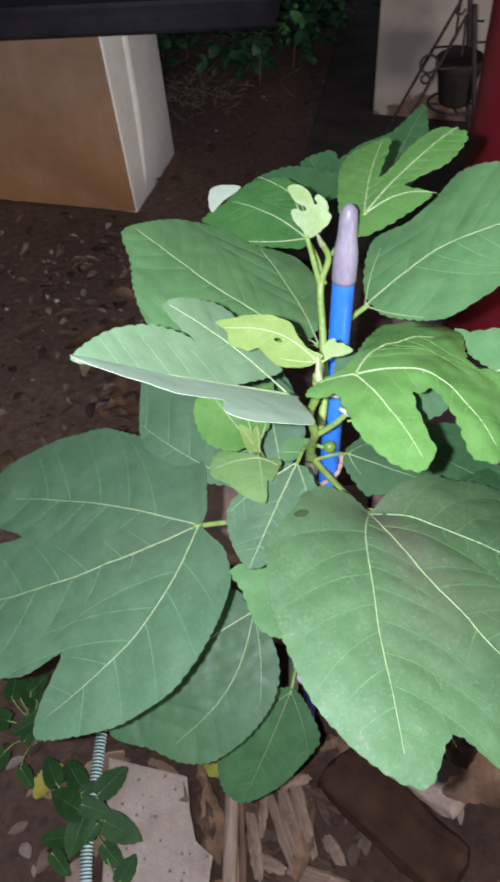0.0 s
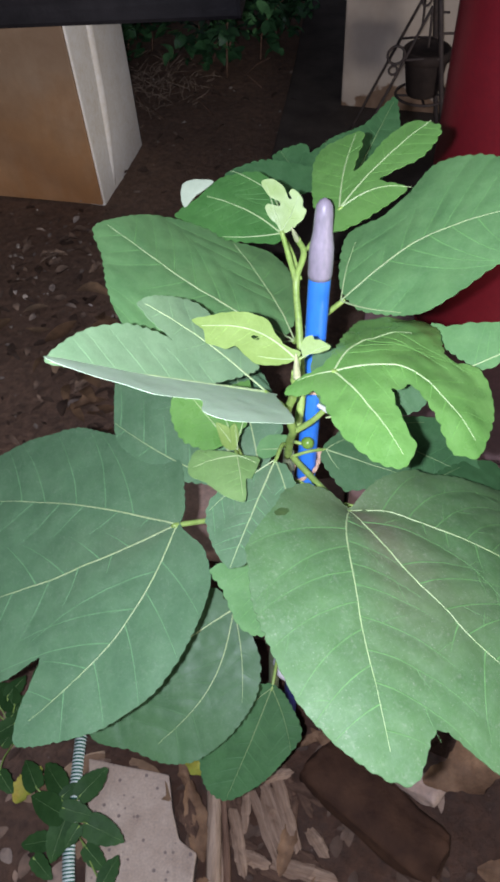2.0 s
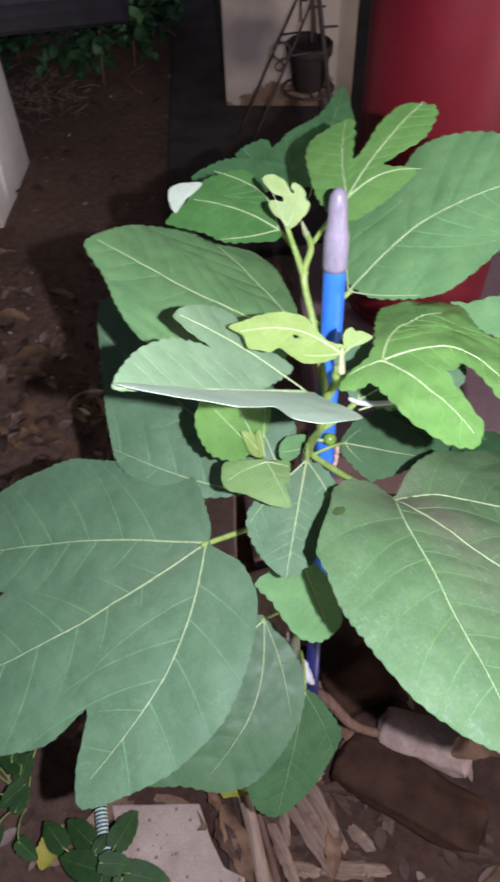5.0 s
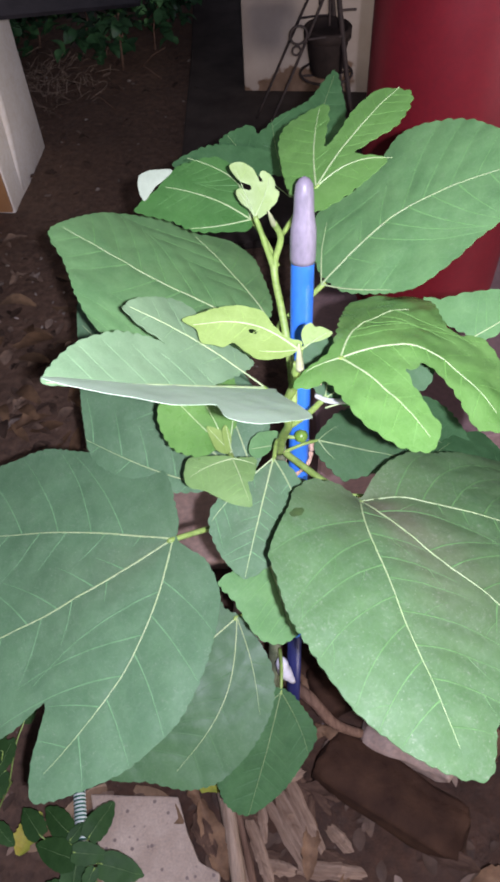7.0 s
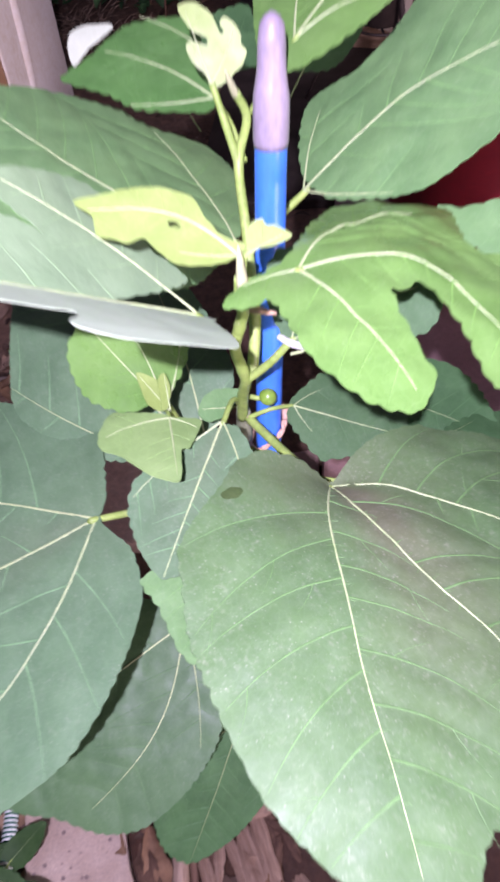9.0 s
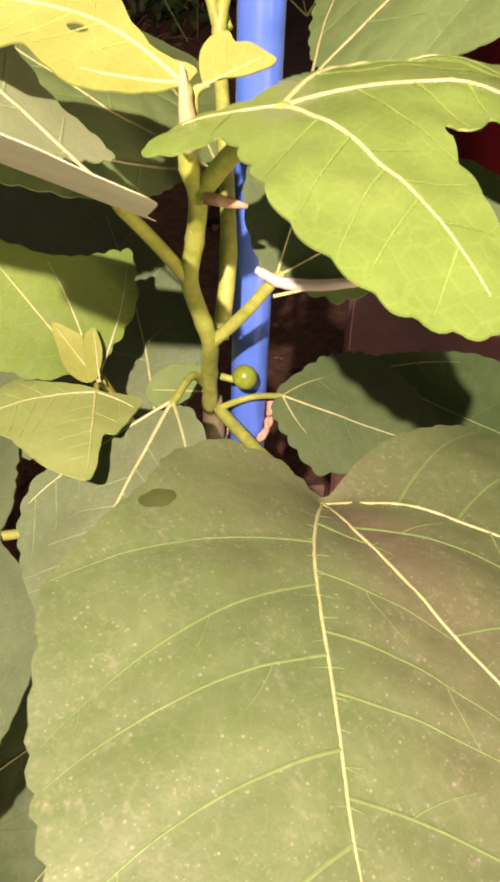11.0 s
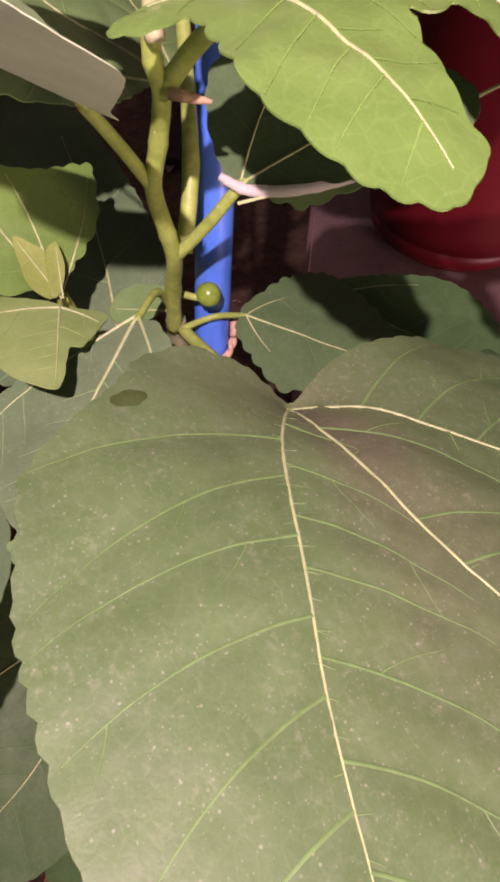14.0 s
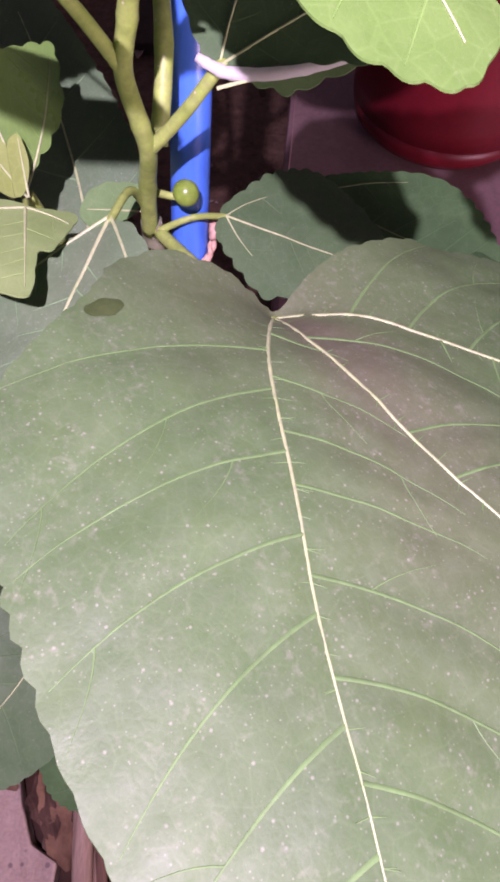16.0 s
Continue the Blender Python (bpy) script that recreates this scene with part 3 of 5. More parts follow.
        for k in range(3, int(tip.length / 0.0055) if blade_mat is BLADE_DUSTY else 0):
            start = main[min(23, int(k * 0.0055 / tip.length * 24))]
            head = here + rng.choice((-1, 1)) * radians(rng.uniform(66, 88))
            draw([start + Vector((math.cos(head), math.sin(head))) * q for q in (0, 0.002, rng.uniform(0.0035, 0.006))], 0.0003, 0.0001, 0.00015)
    for run in sides:
        draw(run, min(0.0007, size * 0.004), 0.00012, 0.00030)
        for k in range(4, len(run) - 2, 5):
            if blade_mat is BLADE_DUSTY and rng.random() < 0.3:
                way = (run[k + 1] - run[k]).normalized()
                turn = radians(rng.choice((-1, 1)) * rng.uniform(40, 62))
                aim = Vector((way.x * math.cos(turn) - way.y * math.sin(turn), way.x * math.sin(turn) + way.y * math.cos(turn)))
                draw([run[k] + aim * q + way * q * q * 26 for q in (0, 0.003, 0.006, 0.009, 0.012, rng.uniform(0.015, 0.019))], 0.00028, 0.00012, 0.00016)
    if side_v:
        tagged(part("vein_net", mesh_from("vein_net", side_v, side_f, [FINE[blade_mat.name]]), leaf), kind="stuff")
    if spot:
        su, sv, sr, ss, turn = spot
        c, s = math.cos(radians(turn)), math.sin(radians(turn))
        ring = [(su, sv)]
        for frac in (0.5, 1.0):
            for k in range(20):
                x, y = sr * frac * math.cos(k * math.pi / 10), ss * frac * math.sin(k * math.pi / 10) * (1 + 0.12 * math.sin(k * 1.7))
                ring.append((su + c * x - s * y, sv + s * x + c * y))
        v = [(x, y, blade.z(x, y) + (0.0006 if i < 21 else 0.0003)) for i, (x, y) in enumerate(ring)]
        f = [(0, 1 + k, 1 + (k + 1) % 20) for k in range(20)] + [(1 + k, 21 + k, 21 + (k + 1) % 20, 1 + (k + 1) % 20) for k in range(20)]
        part("blemish", mesh_from("blemish", v, f, [BLEMISH]), leaf, "dark olive oval blemish")
    if stalk:
        root, mid, width = stalk
        inv = place.inverted()
        pts = smooth_line([inv @ Vector(root), inv @ Vector(mid), Vector((-0.001, 0, blade.z(0, 0) - width * 0.75)), Vector((0.004, 0, blade.z(0.004, 0) - width * 0.5))], 7)
        radii = [width * (1.15 - 0.25 * i / (len(pts) - 1)) * (1.0 if i < len(pts) - 6 else 0.9 - 0.1 * (i - len(pts) + 6)) for i in range(len(pts))]
        v, f = tube(pts, radii, 10)
        part("petiole", mesh_from("petiole", v, f, [STALK]), leaf, "smooth yellow-green leaf stalk")
    return leaf


def leaf_called(label):
    return [ob for ob in plant.children if ob.get("label") == label][0]


# ---- ground and the large forms ----
def ground_sheet():
    """Uneven soil, finer near the plant, reaching out to the horizon."""
    xs = [-60, -20, -8, -4] + [-2.5 + 0.06 * i for i in range(85)] + [4, 8, 20, 60]
    ys = [-60, -20, -8, -3] + [-1.0 + 0.06 * i for i in range(85)] + [6, 10, 25, 60]
    verts = []
    for y in ys:
        for x in xs:
            h = 0.010 * noise.noise((x * 3, y * 3, 0)) + 0.006 * noise.noise((x * 11, y * 11, 4))
            verts.append((x, y, h - 0.008))
    w = len(xs)
    faces = [(j * w + i, j * w + i + 1, (j + 1) * w + i + 1, (j + 1) * w + i) for j in range(len(ys) - 1) for i in range(w - 1)]
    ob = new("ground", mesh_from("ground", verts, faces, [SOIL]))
    return tagged(ob, "dark red-brown bare soil strewn with dry leaves", "ground", kind="structure")


ground_sheet()
plinth = new("pavement", bm_mesh("pavement", prism([(0.185, 1.10), (0.217, 1.38), (0.265, 1.75), (2.6, 1.75), (2.6, 1.10)], -0.05, 0.165, 0.008, 0.002, 3), PINK_FLOOR))
tagged(plinth, "raised pinkish cement floor with a worn edge", "pavement", kind="structure")
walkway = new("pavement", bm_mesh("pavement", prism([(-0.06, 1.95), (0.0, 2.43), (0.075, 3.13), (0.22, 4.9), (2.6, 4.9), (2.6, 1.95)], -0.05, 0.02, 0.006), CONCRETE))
tagged(walkway, "grey-brown old concrete walkway with a straight edge", "pavement", kind="structure")


for paver in ([(-0.235, 1.03), (0.005, 0.99), (0.03, 1.165), (-0.21, 1.205)], [(-0.005, 0.85), (0.125, 0.83), (0.16, 1.00), (0.018, 0.978)], [(0.04, 1.00), (0.17, 1.01), (0.19, 1.19), (0.045, 1.17)]):
    ob = new("paver", bm_mesh("paver", prism(paver, -0.02, 0.022, 0.006, 0.0015, 2), PAVER))
    tagged(ob, "pale brownish cement paver sunk in the soil", "paver", group="pavers behind the plant")


def bench():
    """A garden bench: a thick dark slab on a plastered block faced with brown tile."""
    thing = tagged(new("stone_bench"), "dark slab bench on a cream block faced with brown tile", "bench")
    thing.matrix_world = pose(-0.505, 2.244, 0)
    block = prism([(-0.66, 0.12), (0, 0.0), (0.063, 0.37), (-0.66, 0.49)], -0.02, 0.51, 0.006)
    part("block", bm_mesh("block", block, PLASTER), thing, "cream plastered block with stained edges")
    face = prism([(-0.66, 0.106), (-0.004, -0.013), (-0.004, 0.001), (-0.66, 0.121)], 0.0, 0.506, 0.003)
    part("facing", bm_mesh("facing", face, BROWN_TILE), thing, "brown glazed facing, orange towards its foot")
    v, f = tube(smooth_line([(0.006, 0.10, 0.0), (0.012, 0.135, 0.25), (0.014, 0.15, 0.51)], 4), [0.012, 0.016, 0.019, 0.021, 0.022, 0.022, 0.022, 0.022, 0.022], 20)
    part("rib", mesh_from("rib", v, f, [PLASTER]), thing, "rounded plaster seam down the side")
    slab = prism([(-1.3, -0.05), (0.455, -0.03), (0.475, 0.44), (-1.3, 0.44)], 0.51, 0.59, 0.012, 0.003, 2)
    part("seat_slab", bm_mesh("seat_slab", slab, DARK_SLAB), thing, "blackened rough-edged stone slab")
    return thing


bench()
wall_stub = new("wall_east", bm_mesh("wall_east", prism([(0.240, 2.800), (0.66, 2.70), (0.72, 3.08), (0.30, 3.16)], -0.02, 2.1, 0.006), WALL_PLASTER))
tagged(wall_stub, "grey-cream plastered masonry pier", "pier", kind="structure")


def barrel():
    thing = tagged(new("plastic_barrel"), "tall red plastic barrel with a rounded foot", "barrel")
    thing.matrix_world = pose(0.470, 1.492, 0.165)
    r = 0.143
    v, f = turned([(r - 0.03, 0.048), (r - 0.001, 0.05), (r, 0.08), (r + 0.002, 0.5), (r + 0.003, 0.90), (r, 0.915)], 64)
    part("body", mesh_from("body", v, f, [RED]), thing)
    v, f = turned([(0.06, 0.0), (r - 0.045, 0.0), (r - 0.022, 0.008), (r - 0.007, 0.025), (r - 0.0015, 0.047), (r - 0.02, 0.052)], 64)
    part("foot", mesh_from("foot", v, f, [RED]), thing, "rounded red plastic foot")
    v, f = turned([(r - 0.004, 0.912), (r + 0.006, 0.918), (r + 0.008, 0.935), (r, 0.955), (r - 0.05, 0.970)], 64)
    part("lid", mesh_from("lid", v, f, [RED]), thing)
    return thing


barrel()


def plant_stand():
    """An A-shaped wrought iron stand: slanting legs, cross bars, a ring that carries the pot, and scrolls at its side."""
    thing = tagged(new("plant_stand"), "rusty black wrought iron plant stand with scrolled rings", "plant stand")
    thing.matrix_world = pose(0.447, 2.45, 0.02)

    def rod(name, points, r, sides=8):
        line = smooth_line(points, 5)
        v, f = tube(line, [r] * len(line), sides)
        part(name, mesh_from(name, v, f, [IRON]), thing)

    def hoop(name, at, r, thick, flat):
        line = []
        for k in range(29):
            c, q = r * math.cos(2 * math.pi * k / 28), r * math.sin(2 * math.pi * k / 28)
            line.append((at[0] + c, at[1] + (q if flat else 0), at[2] + (0 if flat else q)))
        v, f = tube(line, [thick] * 29, 8, False)
        part(name, mesh_from(name, v, f, [IRON]), thing)

    for y in (0.0, 0.15):
        rod("leg", [(-0.19, y, 0.0), (-0.10, y, 0.19), (0.004, y * 0.6 + 0.03 * (y > 0), 0.425)], 0.0042)
        rod("leg", [(0.098, y, 0.0), (0.062, y, 0.20), (0.020, y * 0.6, 0.45)], 0.0075)
        rod("stay", [(0.007, y, 0.32), (0.006, y, 0.37), (0.003, y, 0.42)], 0.0035)
        rod("cross_bar", [(-0.055, y - 0.004, 0.29), (0.0, y - 0.004, 0.292), (0.045, y - 0.004, 0.29)], 0.0035)
        rod("cross_bar", [(0.028, y - 0.005, 0.358), (0.055, y - 0.005, 0.358), (0.08, y - 0.005, 0.357)], 0.0035)
    hoop("shelf_ring", (0.016, 0.06, 0.165), 0.078, 0.004, True)
    rod("shelf_bar", [(-0.062, 0.06, 0.163), (0.016, 0.06, 0.160), (0.094, 0.06, 0.163)], 0.0035)
    rod("shelf_bar", [(0.016, -0.018, 0.163), (0.016, 0.06, 0.160), (0.016, 0.138, 0.163)], 0.0035)
    hoop("scroll", (-0.081, -0.006, 0.305), 0.024, 0.0036, False)
    hoop("scroll", (-0.086, -0.006, 0.264), 0.012, 0.0032, False)
    rod("scroll", [(-0.014, -0.004, 0.452), (-0.024, -0.004, 0.444), (-0.022, -0.004, 0.430), (-0.010, -0.004, 0.430), (-0.002, -0.004, 0.442)], 0.0032)
    return thing


plant_stand()


def clay_pot():
    thing = tagged(new("flower_pot"), "dark brown clay flower pot in the iron stand", "flower pot")
    thing.matrix_world = pose(0.463, 2.51, 0.187)
    v, f = turned([(0.044, 0.0), (0.048, 0.006), (0.062, 0.095), (0.063, 0.100)], 40)
    part("body", mesh_from("body", v, f, [CLAY]), thing)
    v, f = turned([(0.060, 0.098), (0.069, 0.100), (0.070, 0.126), (0.066, 0.130), (0.060, 0.128), (0.058, 0.110), (0.02, 0.108)], 40)
    part("rim", mesh_from("rim", v, f, [CLAY]), thing, "thick rolled rim")
    return thing


clay_pot()


def leaf_card(rng, length, width, curl):
    """Vertices and faces of one small leaf with a fold and a curl, pointing along x."""
    verts, faces = [], []
    for i in range(6):
        t = i / 5
        w = width * math.sin(math.pi * min(1, t * 0.93 + 0.05)) ** 0.8
        z = curl * math.sin(math.pi * t) * length
        for k, up in ((-1, 0.35), (0, 0.0), (1, 0.35)):
            verts.append(Vector((t * length, k * w, z + up * w * (0.6 + 0.5 * rng.random()))))
    for i in range(5):
        for k in range(2):
            a = i * 3 + k
            faces.append((a, a + 3, a + 4, a + 1))
    return verts, faces


def scatter(name, material, rng, places, label, category, length=(0.03, 0.08), wide=(0.16, 0.34), tilt=22, kind="stuff"):
    verts, faces = [], []
    for p in places:
        size = rng.uniform(*length)
        v, f = leaf_card(rng, size, size * rng.uniform(*wide), rng.uniform(-0.1, 0.25))
        m = pose(*p, rng.uniform(-tilt, tilt), rng.uniform(-tilt, tilt), rng.uniform(0, 360))
        faces += [tuple(i + len(verts) for i in q) for q in f]
        verts += [m @ q for q in v]
    ob = new(name, mesh_from(name, verts, faces, [material]))
    if kind:
        tagged(ob, label, category, kind=kind)
    return ob


rng = random.Random(7)
spots = [(rng.uniform(-1.2, 0.35), rng.uniform(0.75, 3.2), 0.004) for _ in range(330)]
spots += [(rng.gauss(-0.62, 0.14), rng.gauss(1.93, 0.12), 0.006) for _ in range(45)]
spots += [(rng.gauss(-0.25, 0.09), rng.gauss(1.35, 0.22), 0.006) for _ in range(60)]
spots += [(rng.uniform(-0.45, 0.5), rng.uniform(0.38, 0.8), 0.008) for _ in range(130)]
spots += [(rng.uniform(-0.75, -0.1), rng.uniform(0.95, 1.95), 0.007) for _ in range(150)]
spots += [(rng.gauss(-0.36, 0.12), rng.gauss(1.42, 0.2), 0.008) for _ in range(90)]
scatter("leaf_litter", LITTER, rng, spots, "scattered dry brown leaves and chips on the soil", "leaf litter", (0.010, 0.045))


curls = [(rng.gauss(-0.33, 0.10), rng.gauss(1.42, 0.20), 0.012) for _ in range(34)] + [(rng.uniform(-0.7, -0.1), rng.uniform(1.2, 1.9), 0.010) for _ in range(14)] + [(rng.gauss(-0.24, 0.06), rng.gauss(0.60, 0.06), 0.012) for _ in range(12)]
scatter("curled_leaf_litter", LITTER_TAN, rng, curls, "long curled tan dry leaves lying on the soil", "leaf litter", (0.05, 0.10), (0.12, 0.22), 16)

flecks = [(rng.uniform(-1.1, 0.2), rng.uniform(1.0, 3.1), 0.006) for _ in range(230)] + [(rng.gauss(-0.62, 0.12), rng.gauss(1.93, 0.10), 0.008) for _ in range(40)]
scatter("pale_chips", CHIP, rng, flecks, "tiny pale chips and leaf scraps on the dark soil", "chips", (0.004, 0.017), (0.2, 0.45), 30)


def shrub():
    """Low dark shrub behind the bench: thin stems and many small leaves."""
    thing = tagged(new("shrub"), "low dark green shrub with small leaves behind the bench", "shrub")
    thing.matrix_world = pose(-0.42, 3.22, 0)
    r = random.Random(3)
    places = []
    for k in range(42):
        x0, y0 = r.uniform(-0.55, 0.46), r.uniform(-0.15, 0.55)
        top = Vector((x0 + r.uniform(-0.15, 0.15), y0 + r.uniform(-0.2, 0.1), r.uniform(0.10, 0.45)))
        line = smooth_line([(x0, y0, 0), (x0 + 0.02, y0, top.z * 0.5), tuple(top)], 5)
        v, f = tube(line, [0.004 - 0.0025 * i / (len(line) - 1) for i in range(len(line))], 6)
        part("stem", mesh_from("stem", v, f, [BARK_STRIP]), thing)
        for p in line[4:]:
            for _ in range(12):
                places.append((p.x + r.gauss(0, 0.045), p.y + r.gauss(0, 0.045), max(0.02, p.z + r.gauss(0, 0.04))))
    crown = scatter("crown", SHRUB_LEAF, r, places, "", "", (0.03, 0.07), (0.22, 0.38), 40, "")
    crown.parent = thing
    return thing


shrub()
twigs = tagged(new("twig_heap"), "tangle of thin dry twigs beside the bench foot", "twigs")
twigs.matrix_world = pose(-0.28, 2.85, 0)
for k in range(7):
    a = Vector((rng.uniform(-0.2, 0.25), rng.uniform(-0.15, 0.25), 0.004))
    b = a + Vector((rng.uniform(-0.16, 0.16), rng.uniform(-0.16, 0.16), rng.uniform(0, 0.09)))
    v, f = tube([a, (a + b) / 2 + Vector((0, 0, 0.01)), b], [0.0018, 0.0015, 0.001], 6)
    part("twig", mesh_from("twig", v, f, [BARK_STRIP]), twigs)


stalks_v, stalks_f = [], []
for k in range(150):
    a = Vector((rng.gauss(-0.15, 0.09), rng.gauss(0.14, 0.13), rng.uniform(0.004, 0.04)))
    b = a + Vector((rng.gauss(0, 0.05), rng.gauss(0, 0.05), rng.uniform(-0.01, 0.05)))
    v, f = tube([a, (a + b) / 2 + Vector((rng.gauss(0, 0.008), 0, 0.008)), b], [0.0012, 0.0012, 0.0006], 5)
    stalks_f += [tuple(i + len(stalks_v) for i in q) for q in f]
    stalks_v += v
tagged(part("dry_stalk_tangle", mesh_from("dry_stalk_tangle", stalks_v, stalks_f, [WOOD]), twigs, "tangled grey dry stalks"), kind="stuff")


# ---- things at the foot of the plant ----
tile = new("terrazzo_slab", bm_mesh("terrazzo_slab", prism([(-0.238, 0.628), (-0.17, 0.617), (-0.109, 0.607), (-0.096, 0.555), (-0.083, 0.520), (-0.056, 0.504), (-0.06, 0.42), (-0.10, 0.33), (-0.21, 0.33), (-0.212, 0.46), (-0.226, 0.55)], 0.0, 0.03, 0.003, 0.0016, 2), TERRAZZO))
tagged(tile, "broken pinkish terrazzo slab lying on the soil", "slab")


def brick(size, m, material, label, seed):
    x, y, z = (c / 2 for c in size)
    bm = prism([(-x, -y), (x, -y), (x, y), (-x, y)], 0, z * 2, min(0.027, z * 0.95), 0, 0)
    bmesh.ops.subdivide_edges(bm, edges=bm.edges[:], cuts=3, use_grid_fill=True)
    for v in bm.verts:
        v.co += Vector(noise.noise_vector(v.co * 14 + Vector((seed, 0, 0)))) * 0.010 + Vector(noise.noise_vector(v.co * 55)) * 0.004
    ob = new("brick", bm_mesh("brick", bm, material, True))
    ob.matrix_world = m
    return tagged(ob, label, "brick", group="loose bricks")


brick((0.235, 0.092, 0.06), pose(0.206, 0.572, -0.006, 0, 3, -37), BRICK, "worn dark red brick half sunk in soil", 1)
brick((0.15, 0.075, 0.055), pose(0.250, 0.640, 0.004, 4, 0, -30), STONE, "pale rough brick piece with chipped edges", 2)
brick((0.12, 0.09, 0.05), pose(0.17, 0.745, -0.006, 0, 4, 20), BRICK, "mossy dark brick beside the blue stake", 9)


def stick(points, radii, material, name, label, category, sides=8):
    line = smooth_line(points, 5)
    r = [radii[0] + (radii[1] - radii[0]) * i / (len(line) - 1) for i in range(len(line))]
    r = [q * (1 + 0.12 * noise.noise((i * 0.9, points[0][0] * 40, 0))) for i, q in enumerate(r)]
    v, f = tube(line, r, sides)
    return tagged(new(name, mesh_from(name, v, f, [material])), label, category)


stick([(-0.042, 0.62, 0.018), (-0.034, 0.54, 0.022), (-0.026, 0.40, 0.02)], (0.0105, 0.0115), WOOD, "bamboo_stick", "dry pale split bamboo stick lying on soil", "stick")
stick([(-0.028, 0.61, 0.012), (-0.016, 0.53, 0.014), (-0.004, 0.40, 0.012)], (0.005, 0.006), BARK_STRIP, "bamboo_stick", "brown thin bamboo stick lying beside another", "stick")
stick([(0.075, 0.735, 0.09), (0.105, 0.70, 0.10), (0.135, 0.668, 0.075), (0.175, 0.655, 0.05)], (0.010, 0.007), BARK_STRIP, "dead_branch", "grey-brown dead branch lying against the brick", "branch")
def splinter(x, y, z, turn, long, wide, mat, seed):
    """A split sliver: tapered, fibrous and uneven along its length."""
    r = random.Random(seed)
    verts, faces = [], []
    n = 11
    for i in range(n):
        t = i / (n - 1)
        w = wide * (0.35 + 0.65 * math.sin(math.pi * min(1, 0.12 + t * 0.86)) ** 0.6) * r.uniform(0.82, 1.12)
        drift = 0.10 * wide * math.sin(t * 5 + seed)
        for q, (k, h) in enumerate(((-1, 0.1), (-0.55, 0.75), (0.05, 1.0), (0.6, 0.7), (1, 0.1), (0, -0.3))):
            verts.append(((t - 0.5) * long + r.uniform(-0.5, 0.5) * wide, k * w + drift, h * w * 0.45 + r.uniform(-0.1, 0.1) * w))
    for i in range(n - 1):
        for k in range(6):
            a, c = i * 6 + k, i * 6 + (k + 1) % 6
            faces.append((a, a + 6, c + 6, c))
    faces += [tuple(range(6)), tuple(range((n - 1) * 6, n * 6))[::-1]]
    ob = new("wood_splinter", mesh_from("wood_splinter", verts, faces, [mat], smooth=False))
    ob.matrix_world = pose(x, y, z, 4, -5, turn)
    pale = mat is WOOD_SPLIT
    return tagged(ob, "pale split wood splinter lying among chips" if pale else "dark brown bark chip lying among splinters", "splinter", group="wood splinters")


for k, (x, y, turn, long, wide) in enumerate([(0.040, 0.545, -66, 0.115, 0.008), (0.056, 0.553, -67, 0.085, 0.016), (0.072, 0.567, -71, 0.120, 0.011), (0.030, 0.500, -20, 0.045, 0.010), (0.100, 0.487, -12, 0.09, 0.012), (0.052, 0.612, 10, 0.06, 0.010), (0.012, 0.570, -88, 0.07, 0.007), (0.004, 0.520, -75, 0.09, 0.010)]):
    splinter(x, y, 0.018 + 0.003 * (k % 3), turn, long, wide, WOOD_SPLIT, k)
for k in range(24):
    splinter(rng.uniform(-0.03, 0.13), rng.uniform(0.42, 0.62), 0.007 + 0.003 * (k % 3), rng.gauss(-65, 35), rng.uniform(0.03, 0.085), rng.uniform(0.006, 0.013), BARK_CHIP if k % 5 else WOOD_SPLIT, 30 + k)


def dry_leaf(m, long, wide, material, label, curl=0.12, seed=1):
    r = random.Random(seed)
    verts, faces = [], []
    n = 30
    for i in range(n):
        t = i / (n - 1)
        w = wide * math.sin(math.pi * min(1, t * 0.95 + 0.03)) ** 0.8
        left, right = (0.88 + 0.35 * noise.noise((t * 5, seed * 3.1, q)) + 0.16 * noise.noise((t * 17, seed * 1.7, q)) for q in (0.0, 9.0))
        for k in (-1, -0.5, 0, 0.5, 1):
            k *= left if k < 0 else right
            z = curl * long * math.sin(math.pi * t) + (0.5 * k * k) * w * (1 + 0.4 * math.sin(t * 9 + seed)) + 0.003 * noise.noise((t * 6, k * 2, seed)) + 0.006 * noise.noise((t * 3, k, seed + 5))
            verts.append((t * long, k * w, z))
    for i in range(n - 1):
        for k in range(4):
            a = i * 5 + k
            faces.append((a, a + 5, a + 6, a + 1))
    count = len(verts)
    verts += [(x, y, z - 0.0008) for x, y, z in verts]
    faces += [tuple(i + count for i in reversed(f)) for f in faces]
    ob = new("dry_leaf", mesh_from("dry_leaf", verts, faces, [material]))
    ob.matrix_world = m
    return tagged(ob, label, "dry leaf", group="fallen leaves")


dry_leaf(pose(-0.446, 1.384, 0.006, 0, 0, 18), 0.10, 0.017, DRY_TAN, "long tan dry leaf fallen on dark soil", 0.05, 2)
dry_leaf(pose(-0.435, 1.43, 0.006, 0, 0, 60), 0.055, 0.012, WOOD_SPLIT, "small pale curled dry leaf on soil", 0.1, 3)
dry_leaf(pose(0.255, 0.425, 0.02, 0, 0, 12), 0.14, 0.030, DRY_TAN, "large curled brown dry leaf beside bricks", 0.16, 4)
dry_leaf(pose(0.275, 0.605, 0.055, 0, 0, 8), 0.12, 0.034, DRY_TAN, "tan dry leaf lying over the brick piece", 0.08, 15)
dry_leaf(pose(0.345, 0.50, 0.02, 0, 0, -15), 0.11, 0.028, DRY_TAN, "brown dry leaf with a torn edge", 0.12, 5)
dry_leaf(pose(-0.075, 0.60, 0.03, 0, 10, -75), 0.11, 0.022, DRY_TAN, "narrow brown dry leaf beside the terrazzo slab", 0.06, 6)
